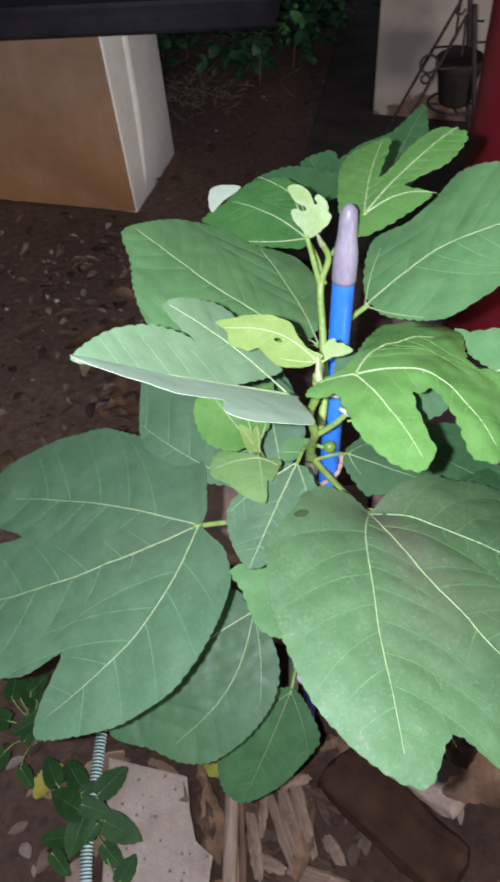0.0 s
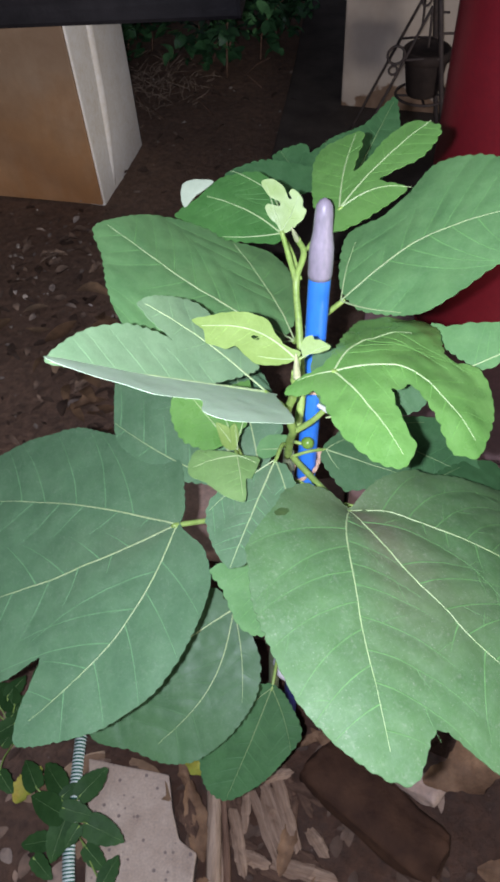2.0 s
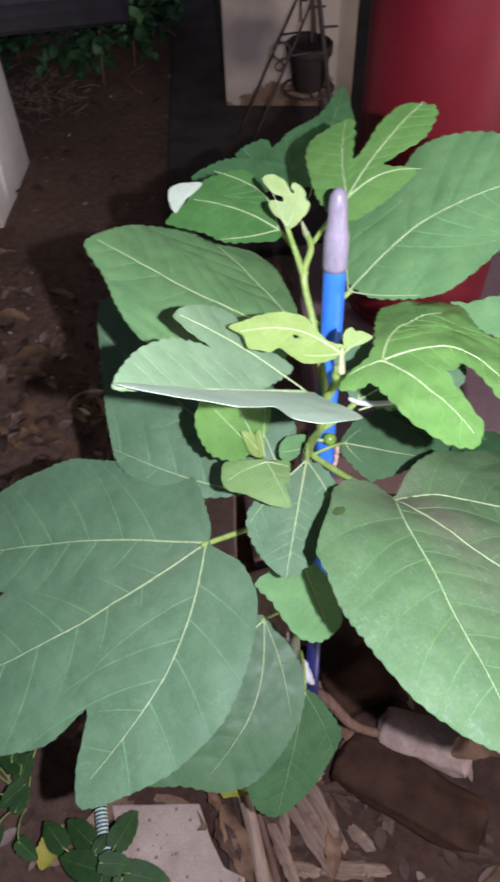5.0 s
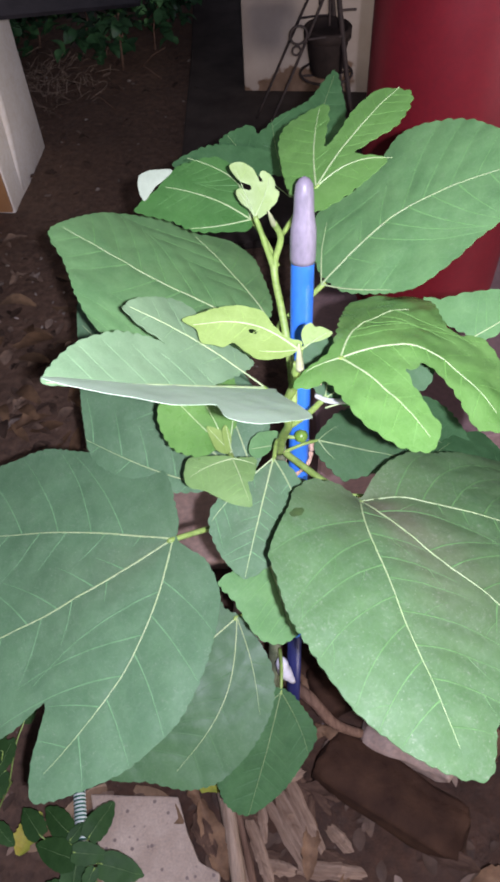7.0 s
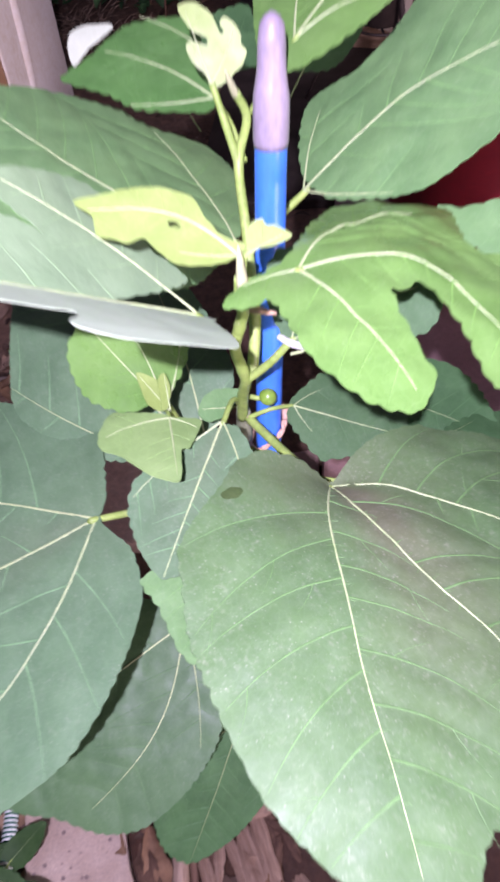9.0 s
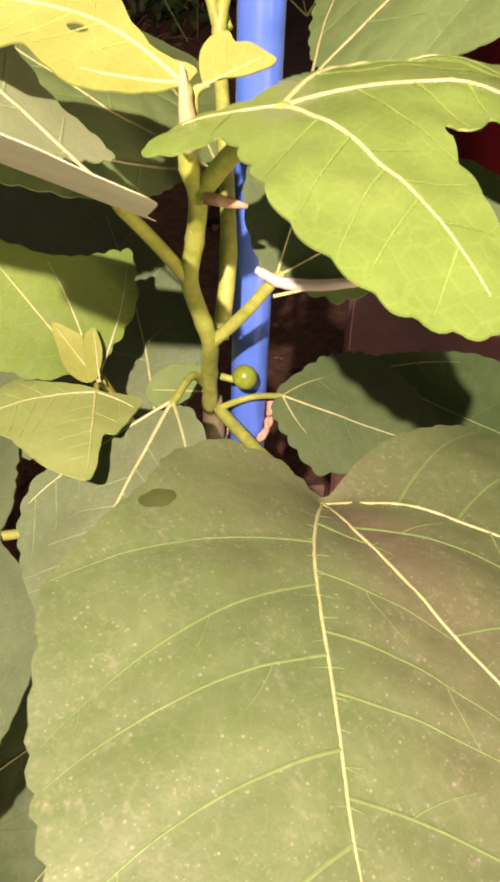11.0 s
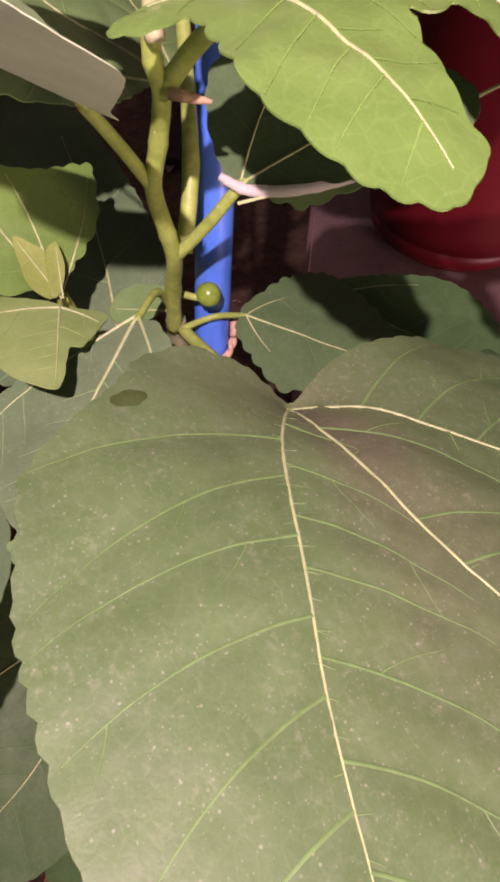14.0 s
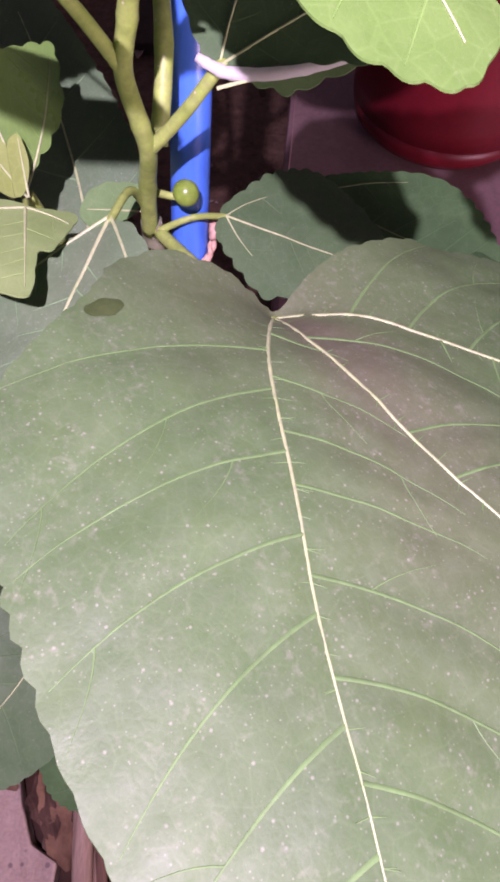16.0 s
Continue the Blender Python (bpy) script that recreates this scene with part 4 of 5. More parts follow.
dry_leaf(pose(-0.085, 0.628, 0.05, 0, 0, -20), 0.06, 0.022, DRY_GOLD, "yellowing fallen leaf on the slab corner", 0.1, 7)
dry_leaf(pose(-0.34, 0.56, 0.03, 0, 0, 60), 0.06, 0.02, DRY_GOLD, "yellow fallen leaf among weeds", 0.1, 8)
dry_leaf(pose(-0.20, 1.72, 0.01, 0, 0, 10), 0.04, 0.014, HOSE_WHITE, "small whitish scrap of leaf on soil", 0.1, 9)
for k in range(9):
    dry_leaf(pose(rng.gauss(-0.60, 0.13), rng.gauss(1.95, 0.09), 0.008, 0, 0, rng.uniform(0, 360)), rng.uniform(0.05, 0.09), rng.uniform(0.010, 0.016), LITTER if k % 2 else WOOD_SPLIT, "dry grey-brown leaf at the foot of the bench", 0.12, 20 + k)
for k in range(12):
    dry_leaf(pose(rng.uniform(-0.10, 0.30), rng.uniform(0.42, 0.72), 0.02, 0, 0, rng.uniform(0, 360)), rng.uniform(0.04, 0.09), rng.uniform(0.008, 0.016), (DRY_TAN, DRY_TAN, BARK_CHIP)[k % 3], "brittle brown leaf among wood chips", 0.12, 40 + k)


def hose():
    """A ribbed hose: green core with white ribs."""
    thing = tagged(new("garden_hose"), "green garden hose with white spiral ribs on the soil", "hose")
    line = smooth_line([(-0.258, 0.665, 0.028), (-0.250, 0.58, 0.032), (-0.242, 0.50, 0.034), (-0.226, 0.42, 0.03), (-0.20, 0.30, 0.02)], 16)
    v, f = tube(line, [0.0085] * len(line), 14)
    part("tube", mesh_from("tube", v, f, [HOSE_GREEN]), thing)
    v, f = [], []
    gone, prev = 0.0, line[0]
    for i in range(1, len(line) - 1):
        way = (line[i + 1] - line[i - 1]).normalized()
        q = line[i]
        rv, rf = tube([q - way * 0.0014, q - way * 0.0009, q + way * 0.0009, q + way * 0.0014], [0.0084, 0.0092, 0.0092, 0.0084], 14, False)
        f += [tuple(a + len(v) for a in x) for x in rf]
        v += rv
    part("spiral_rib", mesh_from("spiral_rib", v, f, [HOSE_WHITE]), thing, "pale spiral rib of the hose")
    p = line[0]
    v, f = tube([p + Vector((-0.001, 0.022, 0.002)), p + Vector((0, 0.004, 0)), p], [0.0088, 0.0088, 0.0085], 14)
    part("end_sleeve", mesh_from("end_sleeve", v, f, [TERRAZZO]), thing, "dull pinkish hose end")
    return thing


hose()


def weed(places, foot, label):
    """A small weed: thin stems from one root, each with an oval, pointed and finely toothed leaf."""
    thing = tagged(new("weed"), label, "weed")
    x0, y0 = foot
    thing.matrix_world = pose(x0, y0, 0)
    for i, (x, y, z, turn, size) in enumerate(places):
        size *= 0.9
        pairs = [(175, 0.2), (-110, size * 0.20), (-72, size * 0.30), (-48, size * 0.42), (-32, size * 0.56), (-18, size * 0.74), (-7, size * 0.9), (0, size), (8, size * 0.88), (19, size * 0.72), (33, size * 0.54), (49, size * 0.42), (73, size * 0.30), (112, size * 0.19)]
        c, s = math.cos(radians(turn)), math.sin(radians(turn))
        fig_leaf(thing, (x - x0, y - y0, z), (c, s, -0.12), (0.1 * math.sin(i * 2.1), -0.25, 1), (2.0, -3.0), pairs, [(0, size * 0.95)], WEED, "", ((0.004 * (i % 3), 0.004 * (i % 2), 0.0), ((x - x0) * 0.6, (y - y0) * 0.6, z * 0.75), 0.0010), 0.004, None, 0.0015, WEED, vein_wide=0.0004, net=False)
    return thing


# (x, y, z, heading, length in cm) of each weed leaf
weed([(-0.225, 0.56, 0.09, 53, 6.0), (-0.209, 0.526, 0.09, -20, 6.6), (-0.208, 0.499, 0.07, -41, 4.6), (-0.175, 0.455, 0.08, 67, 4.4), (-0.243, 0.542, 0.10, -11, 5.0), (-0.25, 0.539, 0.07, 157, 7.2), (-0.248, 0.538, 0.06, -103, 6.6), (-0.301, 0.576, 0.06, 127, 5.6), (-0.261, 0.574, 0.06, 135, 6.2), (-0.253, 0.561, 0.08, 49, 3.0), (-0.216, 0.52, 0.10, -118, 3.4), (-0.289, 0.488, 0.04, -41, 4.4), (-0.27, 0.51, 0.045, 190, 5.0)], (-0.252, 0.540), "small oval-leaved green weed growing over the hose")
weed([(-0.363, 0.693, 0.07, 137, 6.3), (-0.367, 0.677, 0.06, 70, 4.8), (-0.359, 0.668, 0.06, -148, 5.0), (-0.377, 0.707, 0.07, 64, 4.6), (-0.374, 0.637, 0.05, 66, 4.0), (-0.367, 0.597, 0.05, -48, 4.2), (-0.40, 0.66, 0.07, 170, 6.0), (-0.41, 0.70, 0.06, 100, 5.5), (-0.40, 0.62, 0.05, -120, 5.5), (-0.43, 0.74, 0.05, 120, 6.0), (-0.34, 0.74, 0.05, 80, 5.0)], (-0.375, 0.665), "dark green weed clump beside the hose end")


# ---- the blue stake ----
def stake():
    thing = tagged(new("garden_stake"), "blue sleeved round stake with a grey end, leaning", "stake")
    a, b = Vector((0.0732, 0.6716, -0.02)), Vector((0.108, 0.868, 0.852))
    way = (b - a).normalized()

    def at(z):
        return a + way * ((z - a.z) / way.z)

    v, f = tube([at(-0.02), at(0.27)], [0.0095, 0.0095], 24)
    part("lower_shaft", mesh_from("lower_shaft", v, f, [NAVY]), thing, "dark blue lower shaft")
    v, f = tube([at(z) for z in (0.27, 0.272, 0.50, 0.786, 0.788)], [0.0100, 0.0103, 0.0103, 0.0103, 0.0100], 28)
    part("sleeve", mesh_from("sleeve", v, f, [BLUE]), thing, "bright blue plastic sleeve")
    v, f = tube([at(z) for z in (0.783, 0.787, 0.803, 0.812, 0.818, 0.826, 0.840, 0.848, 0.852, 0.854)], [0.0104, 0.0112, 0.0113, 0.0110, 0.0099, 0.0087, 0.0082, 0.0072, 0.0045, 0.001], 28)
    part("end_cap", mesh_from("end_cap", v, f, [GREY_CAP]), thing, "scuffed grey plastic end")
    return thing


stake()
bag = tagged(new("plastic_scrap", mesh_from("plastic_scrap", *tube(smooth_line([(0.062, 0.712, 0.245), (0.066, 0.706, 0.215), (0.078, 0.700, 0.185)], 5), [0.004, 0.007, 0.009, 0.008, 0.009, 0.010, 0.009, 0.008, 0.006, 0.005, 0.003], 12), [WHITE_BAG])), "crumpled white plastic scrap tied to the stake", "plastic scrap")
tie = tagged(new("cord_tie"), "dry brown cord tying the stem to the stake", "cord")
tie_line = smooth_line([(0.0995, 0.8190, 0.560), (0.0840, 0.8110, 0.557), (0.0810, 0.7960, 0.554), (0.0890, 0.7890, 0.557), (0.0985, 0.7898, 0.5645), (0.1065, 0.7955, 0.5700), (0.1098, 0.8050, 0.5755), (0.1090, 0.8130, 0.5830)], 8)
for k in range(2):
    strand = [(x + 0.0011 * math.cos(q * 0.55 + k * math.pi), y, z + 0.0011 * math.sin(q * 0.55 + k * math.pi)) for q, (x, y, z) in enumerate(tie_line)]
    v, f = tube(strand, [0.0015 + 0.0002 * math.sin(q * 1.7) for q in range(len(strand))], 8, False)
    part("strand", mesh_from("strand", v, f, [CORD]), tie)
v, f = tube(smooth_line([(0.1083, 0.8030, 0.5775), (0.1110, 0.8045, 0.5805), (0.1105, 0.8070, 0.5840), (0.1080, 0.8080, 0.5850)], 4), [0.0012, 0.0020, 0.0027, 0.0031, 0.0033, 0.0034, 0.0033, 0.0031, 0.0029, 0.0026, 0.0022, 0.0017, 0.001], 9)
part("knot", mesh_from("knot", v, f, [CORD]), tie)

# ---- the fig plant ----
plant = tagged(new("fig_plant"), "young fig plant with large lobed green leaves", "fig plant")


def stem(points, r0, r1, material, label=""):
    line = smooth_line(points, 8)
    radii = [r0 + (r1 - r0) * i / (len(line) - 1) for i in range(len(line))]
    radii = [r * (1 + 0.12 * max(0, 1 - abs((i % 16) - 8) / 1.5)) for i, r in enumerate(radii)]
    v, f = tube(line, radii, 14)
    return part("stem", mesh_from("stem", v, f, [material]), plant, label)


stem([(0.050, 0.700, -0.01), (0.056, 0.730, 0.20), (0.068, 0.780, 0.42), (0.076, 0.803, 0.56), (0.077, 0.801, 0.593)], 0.0085, 0.0058, BARK, "grey-green woody stem")
stem([(0.0759, 0.800, 0.586), (0.0784, 0.790, 0.624), (0.0815, 0.778, 0.652), (0.0801, 0.772, 0.670), (0.0765, 0.766, 0.697), (0.081, 0.760, 0.721), (0.0847, 0.752, 0.744), (0.083, 0.748, 0.757), (0.0835, 0.745, 0.770)], 0.0043, 0.0033, STALK, "green jointed young stem")
stem([(0.086, 0.783, 0.652), (0.090, 0.806, 0.685), (0.087, 0.848, 0.727), (0.084, 0.881, 0.756), (0.091, 0.887, 0.784), (0.085, 0.884, 0.803)], 0.0042, 0.0026, STALK, "straight green second shoot")
stem([(0.084, 0.881, 0.756), (0.077, 0.889, 0.78), (0.070, 0.897, 0.803)], 0.0030, 0.0022, STALK, "thin green side shoot")
stem([(0.060, 0.79, 0.50), (0.032, 0.795, 0.57), (0.0225, 0.782, 0.626)], 0.0034, 0.0026, STALK, "short green side shoot")
for way, width in (([(0.085, 0.884, 0.801), (0.082, 0.881, 0.811), (0.0795, 0.879, 0.819)], 0.0026), ([(0.085, 0.742, 0.766), (0.0845, 0.743, 0.778), (0.084, 0.744, 0.792)], 0.0034)):
    line = smooth_line(way, 5)
    v, f = tube(line, [width * (1.0 - 0.85 * (i / (len(line) - 1)) ** 2) for i in range(len(line))], 10)
    part("bud_sheath", mesh_from("bud_sheath", v, f, [SHEATH]), plant, "pale cream pointed bud sheath")
for p, d, w in (((0.088, 0.746, 0.747), (0.015, -0.004, -0.001), 0.0024), ((0.081, 0.797, 0.588), (0.006, 0.0, 0.004), 0.003)):
    a = Vector(p)
    v, f = tube([a, a + Vector(d) * 0.6, a + Vector(d)], [w, w * 0.8, w * 0.3], 8)
    part("leaf_scar", mesh_from("leaf_scar", v, f, [DRY_HUSK]), plant, "dry brown leaf scar")
bm = bmesh.new()
bmesh.ops.create_uvsphere(bm, u_segments=24, v_segments=16, radius=0.0068)
for v in bm.verts:
    v.co.z *= 1.06
    if v.co.z < 0:
        v.co.x *= 1 + 0.25 * v.co.z / 0.0068
        v.co.y *= 1 + 0.25 * v.co.z / 0.0068
fruit = part("fruit", bm_mesh("fruit", bm, FRUIT, True), plant, "small round unripe green fig", pose(0.0965, 0.792, 0.618, 20, 20, 0))
v, f = tube([(-0.014, 0.003, -0.012), (-0.006, 0.001, -0.008), (0, 0, -0.004)], [0.0022, 0.002, 0.0022], 8)
part("fruit_stalk", mesh_from("fruit_stalk", v, f, [STALK]), fruit)

# each leaf: where the stalk meets it, the way of its midrib, its upper side, its droop,
# lobe tips and sinuses (degrees, centimetres), main veins, and its stalk
fig_leaf(plant, (0.134, 0.697, 0.635), (0.532, -0.844, 0.064), (0.219, 0.21, 0.953), (0.84, 1.09, 0.03), [(180, 0.2), (-145, 2.5), (-138, 3.4), (-132, 4.8), (-116, 6.6), (-104, 7.6), (-94, 9.5), (-89, 10.9), (-84, 12.3), (-77, 13.3), (-65, 15.7), (-47, 20.1), (-34, 23), (-24, 24.2), (-17, 21.1), (-7, 25.1), (3, 26.8), (14, 28.5), (19, 24.6), (35, 26.2), (57, 26.5), (77, 25.8), (91, 10.2), (97, 9.0), (102, 6.2), (107, 4.5), (111, 2.6), (111, 1)], [(-27.8, 22.3, 0, ((2, -49), (4.4, -45), (7, -40), (10, -36.4), (13.2, -33.7), (16.6, -31.2), (22.3, -27.8))), (13.6, 22.5, 0, ((1.9, -17), (4.6, -13.2), (7.2, -8.5), (10.2, -4.2), (13.2, -0.2), (16.1, 2.6), (22.5, 8.6))), (44.3, 21.5, 0, ((1.5, 42), (3.4, 44.8), (5.8, 41.8), (9.9, 41.2), (13.2, 41.6), (21.5, 44.3)))], BLADE_DUSTY, "largest dusty green lobed leaf with yellow veins", ((0.08, 0.8, 0.586), (0.107, 0.75, 0.604), 0.0032), wave=0.0028, spot=(-0.008, -0.075, 0.0072, 0.0040, 87))
fig_leaf(plant, (-0.043, 0.735, 0.548), (-0.914, -0.318, -0.252), (-0.221, -0.131, 0.966), (0.1, 0.1), [(-129, 2.2), (-109, 7.5), (-94, 10.3), (-73, 16.3), (-65, 20.7), (-52, 25.9), (-41, 30.1), (-30, 32.1), (-25, 28.3), (-21, 23.0), (-17, 29.1), (-8, 35.7), (6, 33.2), (14, 28.3), (21, 24.1), (24, 19.6), (30, 23.9), (35, 26.7), (44, 24.1), (54, 21.3), (67, 17.4), (81, 12.7), (101, 8.2), (116, 4.6), (117, 2.0), (146, 0.4)], [(34.3, 24.2, 0.096), (-4.9, 33, 0.037), (-33.0, 26, -0.029)], BLADE_OLD, "large mature blue-green leaf with deep notches", ((0.07, 0.79, 0.5), (0.02, 0.765, 0.52), 0.003), wave=0.0028)
fig_leaf(plant, (0.011, 0.706, 0.406), (-0.26, -0.921, -0.291), (0, -0.301, 0.954), (0.8, 0.2), [(79, 1.0), (45, 6.5), (31, 10.4), (15, 14.1), (2, 17.4), (-9, 19.0), (-21, 19.9), (-32, 22.2), (-44, 21.4), (-58, 14.7), (-84, 7.9), (-120, 3.4), (-118, 1.5)], [(-14, 17.5, 0.12), (-38, 20.5, -0.022), (22, 10.7)], BLADE_DEEP, "drooping mature green leaf", ((0.06, 0.735, 0.36), (0.04, 0.722, 0.39), 0.0025))
fig_leaf(plant, (0.055, 0.66, 0.27), (-0.442, -0.806, -0.393), (0.207, -0.518, 0.83), (0.6, 0.2), [(94, 1.6), (67, 5.6), (58, 7.5), (38, 9.3), (21, 12.2), (5, 15.4), (-9, 14.7), (-29, 11.0), (-53, 4.6), (-103, 0.9)], [(5, 15.3), (45, 8.3), (-22, 11.4)], BLADE_SHADE, "lowest green leaf with a toothed edge, shade in its colour", ((0.062, 0.72, 0.26), (0.06, 0.69, 0.275), 0.002))
fig_leaf(plant, (0.064, 0.756, 0.636), (-0.341, -0.921, -0.187), (-0.253, -0.101, 0.962), (0.4, -0.6), [(-41, 1.8), (-46, 5.2), (-39, 7.6), (-29, 9.1), (-14, 10.6), (-1, 11.7), (10, 10.4), (25, 8.6), (42, 6.6), (56, 3.6), (77, 0.9)], [(-1, 11.6), (-33, 8.2), (34, 6.6)], BLADE_OLD, "small oval blue-green leaf", ((0.0765, 0.798, 0.602), (0.071, 0.782, 0.628), 0.002))
fig_leaf(plant, (0.058, 0.75, 0.741), (-0.707, -0.406, 0.58), (0.67, -0.051, 0.741), (0, 0.3), [(-88, 2.3), (-63, 4.9), (-61, 8.6), (-54, 10.4), (-41, 12.3), (-31, 13.3), (-26, 11.3), (-23, 9.6), (-22, 11.8), (-18, 14.2), (-10, 17.4), (0, 20.3), (0, 14.5), (1, 7.0)], [(0, 20.1), (-33, 12.8)], BLADE_PALE, "soft pale green leaf with one deep notch", ((0.0763, 0.766, 0.698), (0.067, 0.758, 0.7195), 0.0026))
fig_leaf(plant, (0.083, 0.87, 0.69), (-0.85, 0.171, 0.498), (0.503, -0.02, 0.864), (0.2, 0.5), [(-81, 3.3), (-80, 8.4), (-76, 12.1), (-66, 14.2), (-49, 14.8), (-41, 16.8), (-26, 19.7), (-14, 21.5), (-3, 22.9), (6, 20.9), (17, 19.8), (29, 18.6), (40, 16.5), (53, 11.5), (64, 5.5)], [(-6.5, 22.0, 0.061), (-48, 14.2), (37, 17.6)], BLADE_MID, "broad green leaf with a pointed tip", ((0.088, 0.845, 0.725), (0.086, 0.862, 0.706), 0.0022), hole=(0.114, -0.112, 0.0065, 0.0045))
fig_leaf(plant, (0.069, 0.93, 0.778), (-0.906, 0.354, 0.231), (0.1, -0.35, 0.931), (0.6, 0.8), [(-61, 2.5), (-55, 6.7), (-45, 8.1), (-22, 9.0), (-1, 9.4), (14, 10.8), (22, 7.2), (34, 5.3), (53, 2.5), (111, 0.9)], [(-4.5, 8.7, -0.066), (-31, 9.2, -0.2), (30, 5.8)], BLADE_GLOSS, "rounded glossy green leaf", ((0.088, 0.886, 0.755), (0.08, 0.91, 0.768), 0.002))
fig_leaf(plant, (0.122, 0.89, 0.83), (0.789, 0.356, 0.501), (-0.458, -0.204, 0.865), (0.4, 0.5), [(116, 3.2), (83, 7.3), (71, 8.8), (48, 9.1), (44, 7.4), (42, 4.2), (32, 5.1), (27, 8.0), (19, 10.3), (2, 10.9), (-8, 8.2), (-3, 4.2), (-32, 6.2), (-65, 3.5), (-122, 2.6), (-166, 2.1)], [(51, 8.8), (10, 11.0, 0.045), (-32, 6.6, 0.147)], BLADE_YOUNG, "green leaf of three narrow lobes", ((0.094, 0.893, 0.785), (0.108, 0.892, 0.808), 0.002))
fig_leaf(plant, (0.128, 0.877, 0.736), (0.76, -0.187, 0.622), (-0.648, -0.142, 0.749), (0.4, 0.4), [(95, 2.1), (88, 8.2), (62, 9.6), (53, 12.7), (50, 15.7), (40, 17.6), (28, 19.0), (15, 19.9), (4, 20.6), (-6, 18.1), (-12, 15.0), (-20, 12.8), (-30, 10.1), (-37, 6.2), (-43, 2.6)], [(8, 17.9, 0.102), (77, 6.8), (-32, 7.8)], BLADE_MID, "broad bright green leaf with a straight midrib", ((0.094, 0.86, 0.715), (0.112, 0.874, 0.72), 0.0026))
fig_leaf(plant, (0.114, 0.732, 0.784), (0.526, -0.838, 0.145), (-0.118, 0.097, 0.988), (3.8, 2.28, 0.008), [(-77, 3.6), (-96, 4.4), (-109, 2.8), (-129, 1.5), (153, 1.8), (132, 9.0), (109, 12.0), (95, 11.4), (73, 9.6), (68, 11.8), (60, 12.4), (46, 12.5), (27, 12.3), (21, 11.0), (20, 10.6), (30, 8.4), (40, 6.3), (37, 5.8), (25, 5.3), (11, 7.6), (9, 8.8), (-3, 9.5), (-15, 8.4), (-27, 6.8), (-35, 5.4), (-42, 4.2), (-64, 2.8)], [(0.4, 8.8), (31, 11.6, 0.2), (97, 8.7, 0.15), (-104, 3.0)], BLADE_YOUNG, "glossy bright green leaf with three hooked lobes", ((0.0847, 0.752, 0.744), (0.098, 0.743, 0.764), 0.0032), wave=0.004, pucker=0.5, hole=(0.046, 0.025, 0.0028, 0.002))
fig_leaf(plant, (0.2, 0.76, 0.74), (0.916, 0.146, 0.375), (-0.316, -0.316, 0.895), (0.3, 0.3), [(45, 3.5), (70, 5.9), (56, 5.7), (36, 6.8), (15, 9.1), (1, 9.3), (-3, 6.4), (-5, 4.4)], [(3, 9.0)], BLADE_MID, "green leaf half hidden behind another", None)
fig_leaf(plant, (0.084, 0.744, 0.786), (-0.933, 0.199, 0.299), (0.201, -0.402, 0.894), (1.2, 0.5), [(-106, 0.7), (-34, 1.4), (-34, 3.0), (-37, 4.1), (-26, 5.8), (-15, 7.2), (-8, 8.1), (-3, 9.1), (-1, 8.7), (1, 7.9), (9, 7.4), (10, 6.6), (12, 5.8), (8, 5.0), (18, 4.1), (30, 3.2), (42, 1.5), (63, 0.2)], [(-1, 8.2, -0.134), (17, 3.1)], BLADE_BUD, "young yellow-green leaf with a torn hole", ((0.0845, 0.745, 0.762), (0.084, 0.744, 0.775), 0.002), hole=(0.037, -0.006, 0.0035, 0.002), tooth=0.0006)
fig_leaf(plant, (0.088, 0.748, 0.783), (0.93, 0.294, 0.221), (0, -0.6, 0.8), (0, 0), [(68, 1.1), (57, 1.7), (43, 2.1), (32, 1.9), (21, 2.2), (0, 2.6), (-5, 2.1), (-4, 1.3), (11, 0.5), (27, 0.2)], [(5, 2.2)], BLADE_BUD, "tiny unfolding yellow-green leaf", ((0.0845, 0.746, 0.765), (0.086, 0.747, 0.775), 0.0016), wave=0.001, tooth=0.0003)
fig_leaf(plant, (0.07, 0.897, 0.803), (-0.371, 0.474, 0.799), (0.078, -0.841, 0.535), (0, 0), [(153, 0.2), (14, 0.8), (21, 1.7), (13, 2.6), (4, 2.7), (-16, 2.2), (-18, 2.6), (-4, 3.1), (1, 3.9), (1, 4.7), (-9, 4.7), (-18, 4.3), (-27, 3.7), (-35, 2.9), (-40, 3.0), (-34, 3.4), (-37, 3.8), (-47, 3.7), (-59, 3.3), (-65, 2.9), (-74, 2.9), (-83, 2.4), (-90, 1.7), (-113, 0.8)], [(-3, 4.3), (7, 2.4), (-49, 3.5)], BLADE_BUD, "small three-lobed yellow-green top leaf", None, wave=0.003, tooth=0.0005)
fig_leaf(plant, (0.05, 0.765, 0.56), (-0.667, 0.713, 0.216), (-0.2, -0.45, 0.87), (0.3, 0.3), [(35, 11.3), (27, 19.1), (15, 22.6), (-1, 29.1), (-9, 33.7), (-17, 29.9), (-31, 20.0), (-55, 9.0), (-32, 2.5), (33, 5.7)], [(-4, 30.0), (21, 21.1), (-26, 19.3)], BLADE_OLD, "long blue-green leaf in the shade of others", ((0.072, 0.79, 0.53), (0.06, 0.778, 0.55), 0.002))
fig_leaf(plant, (0.022, 0.775, 0.629), (-0.607, 0.255, 0.753), (0.549, -0.549, 0.629), (0.3, 0.5), [(27, 1.3), (44, 3.2), (34, 5.7), (22, 7.2), (10, 8.3), (-6, 8.5), (-23, 6.7), (-41, 6.4), (-60, 7.2), (-66, 6.2), (-74, 4.5), (-69, 1.7)], [(-4, 8.1), (-23, 6.3), (-61, 6.6)], BLADE_YOUNG, "bright green folded leaf on a side shoot", None)
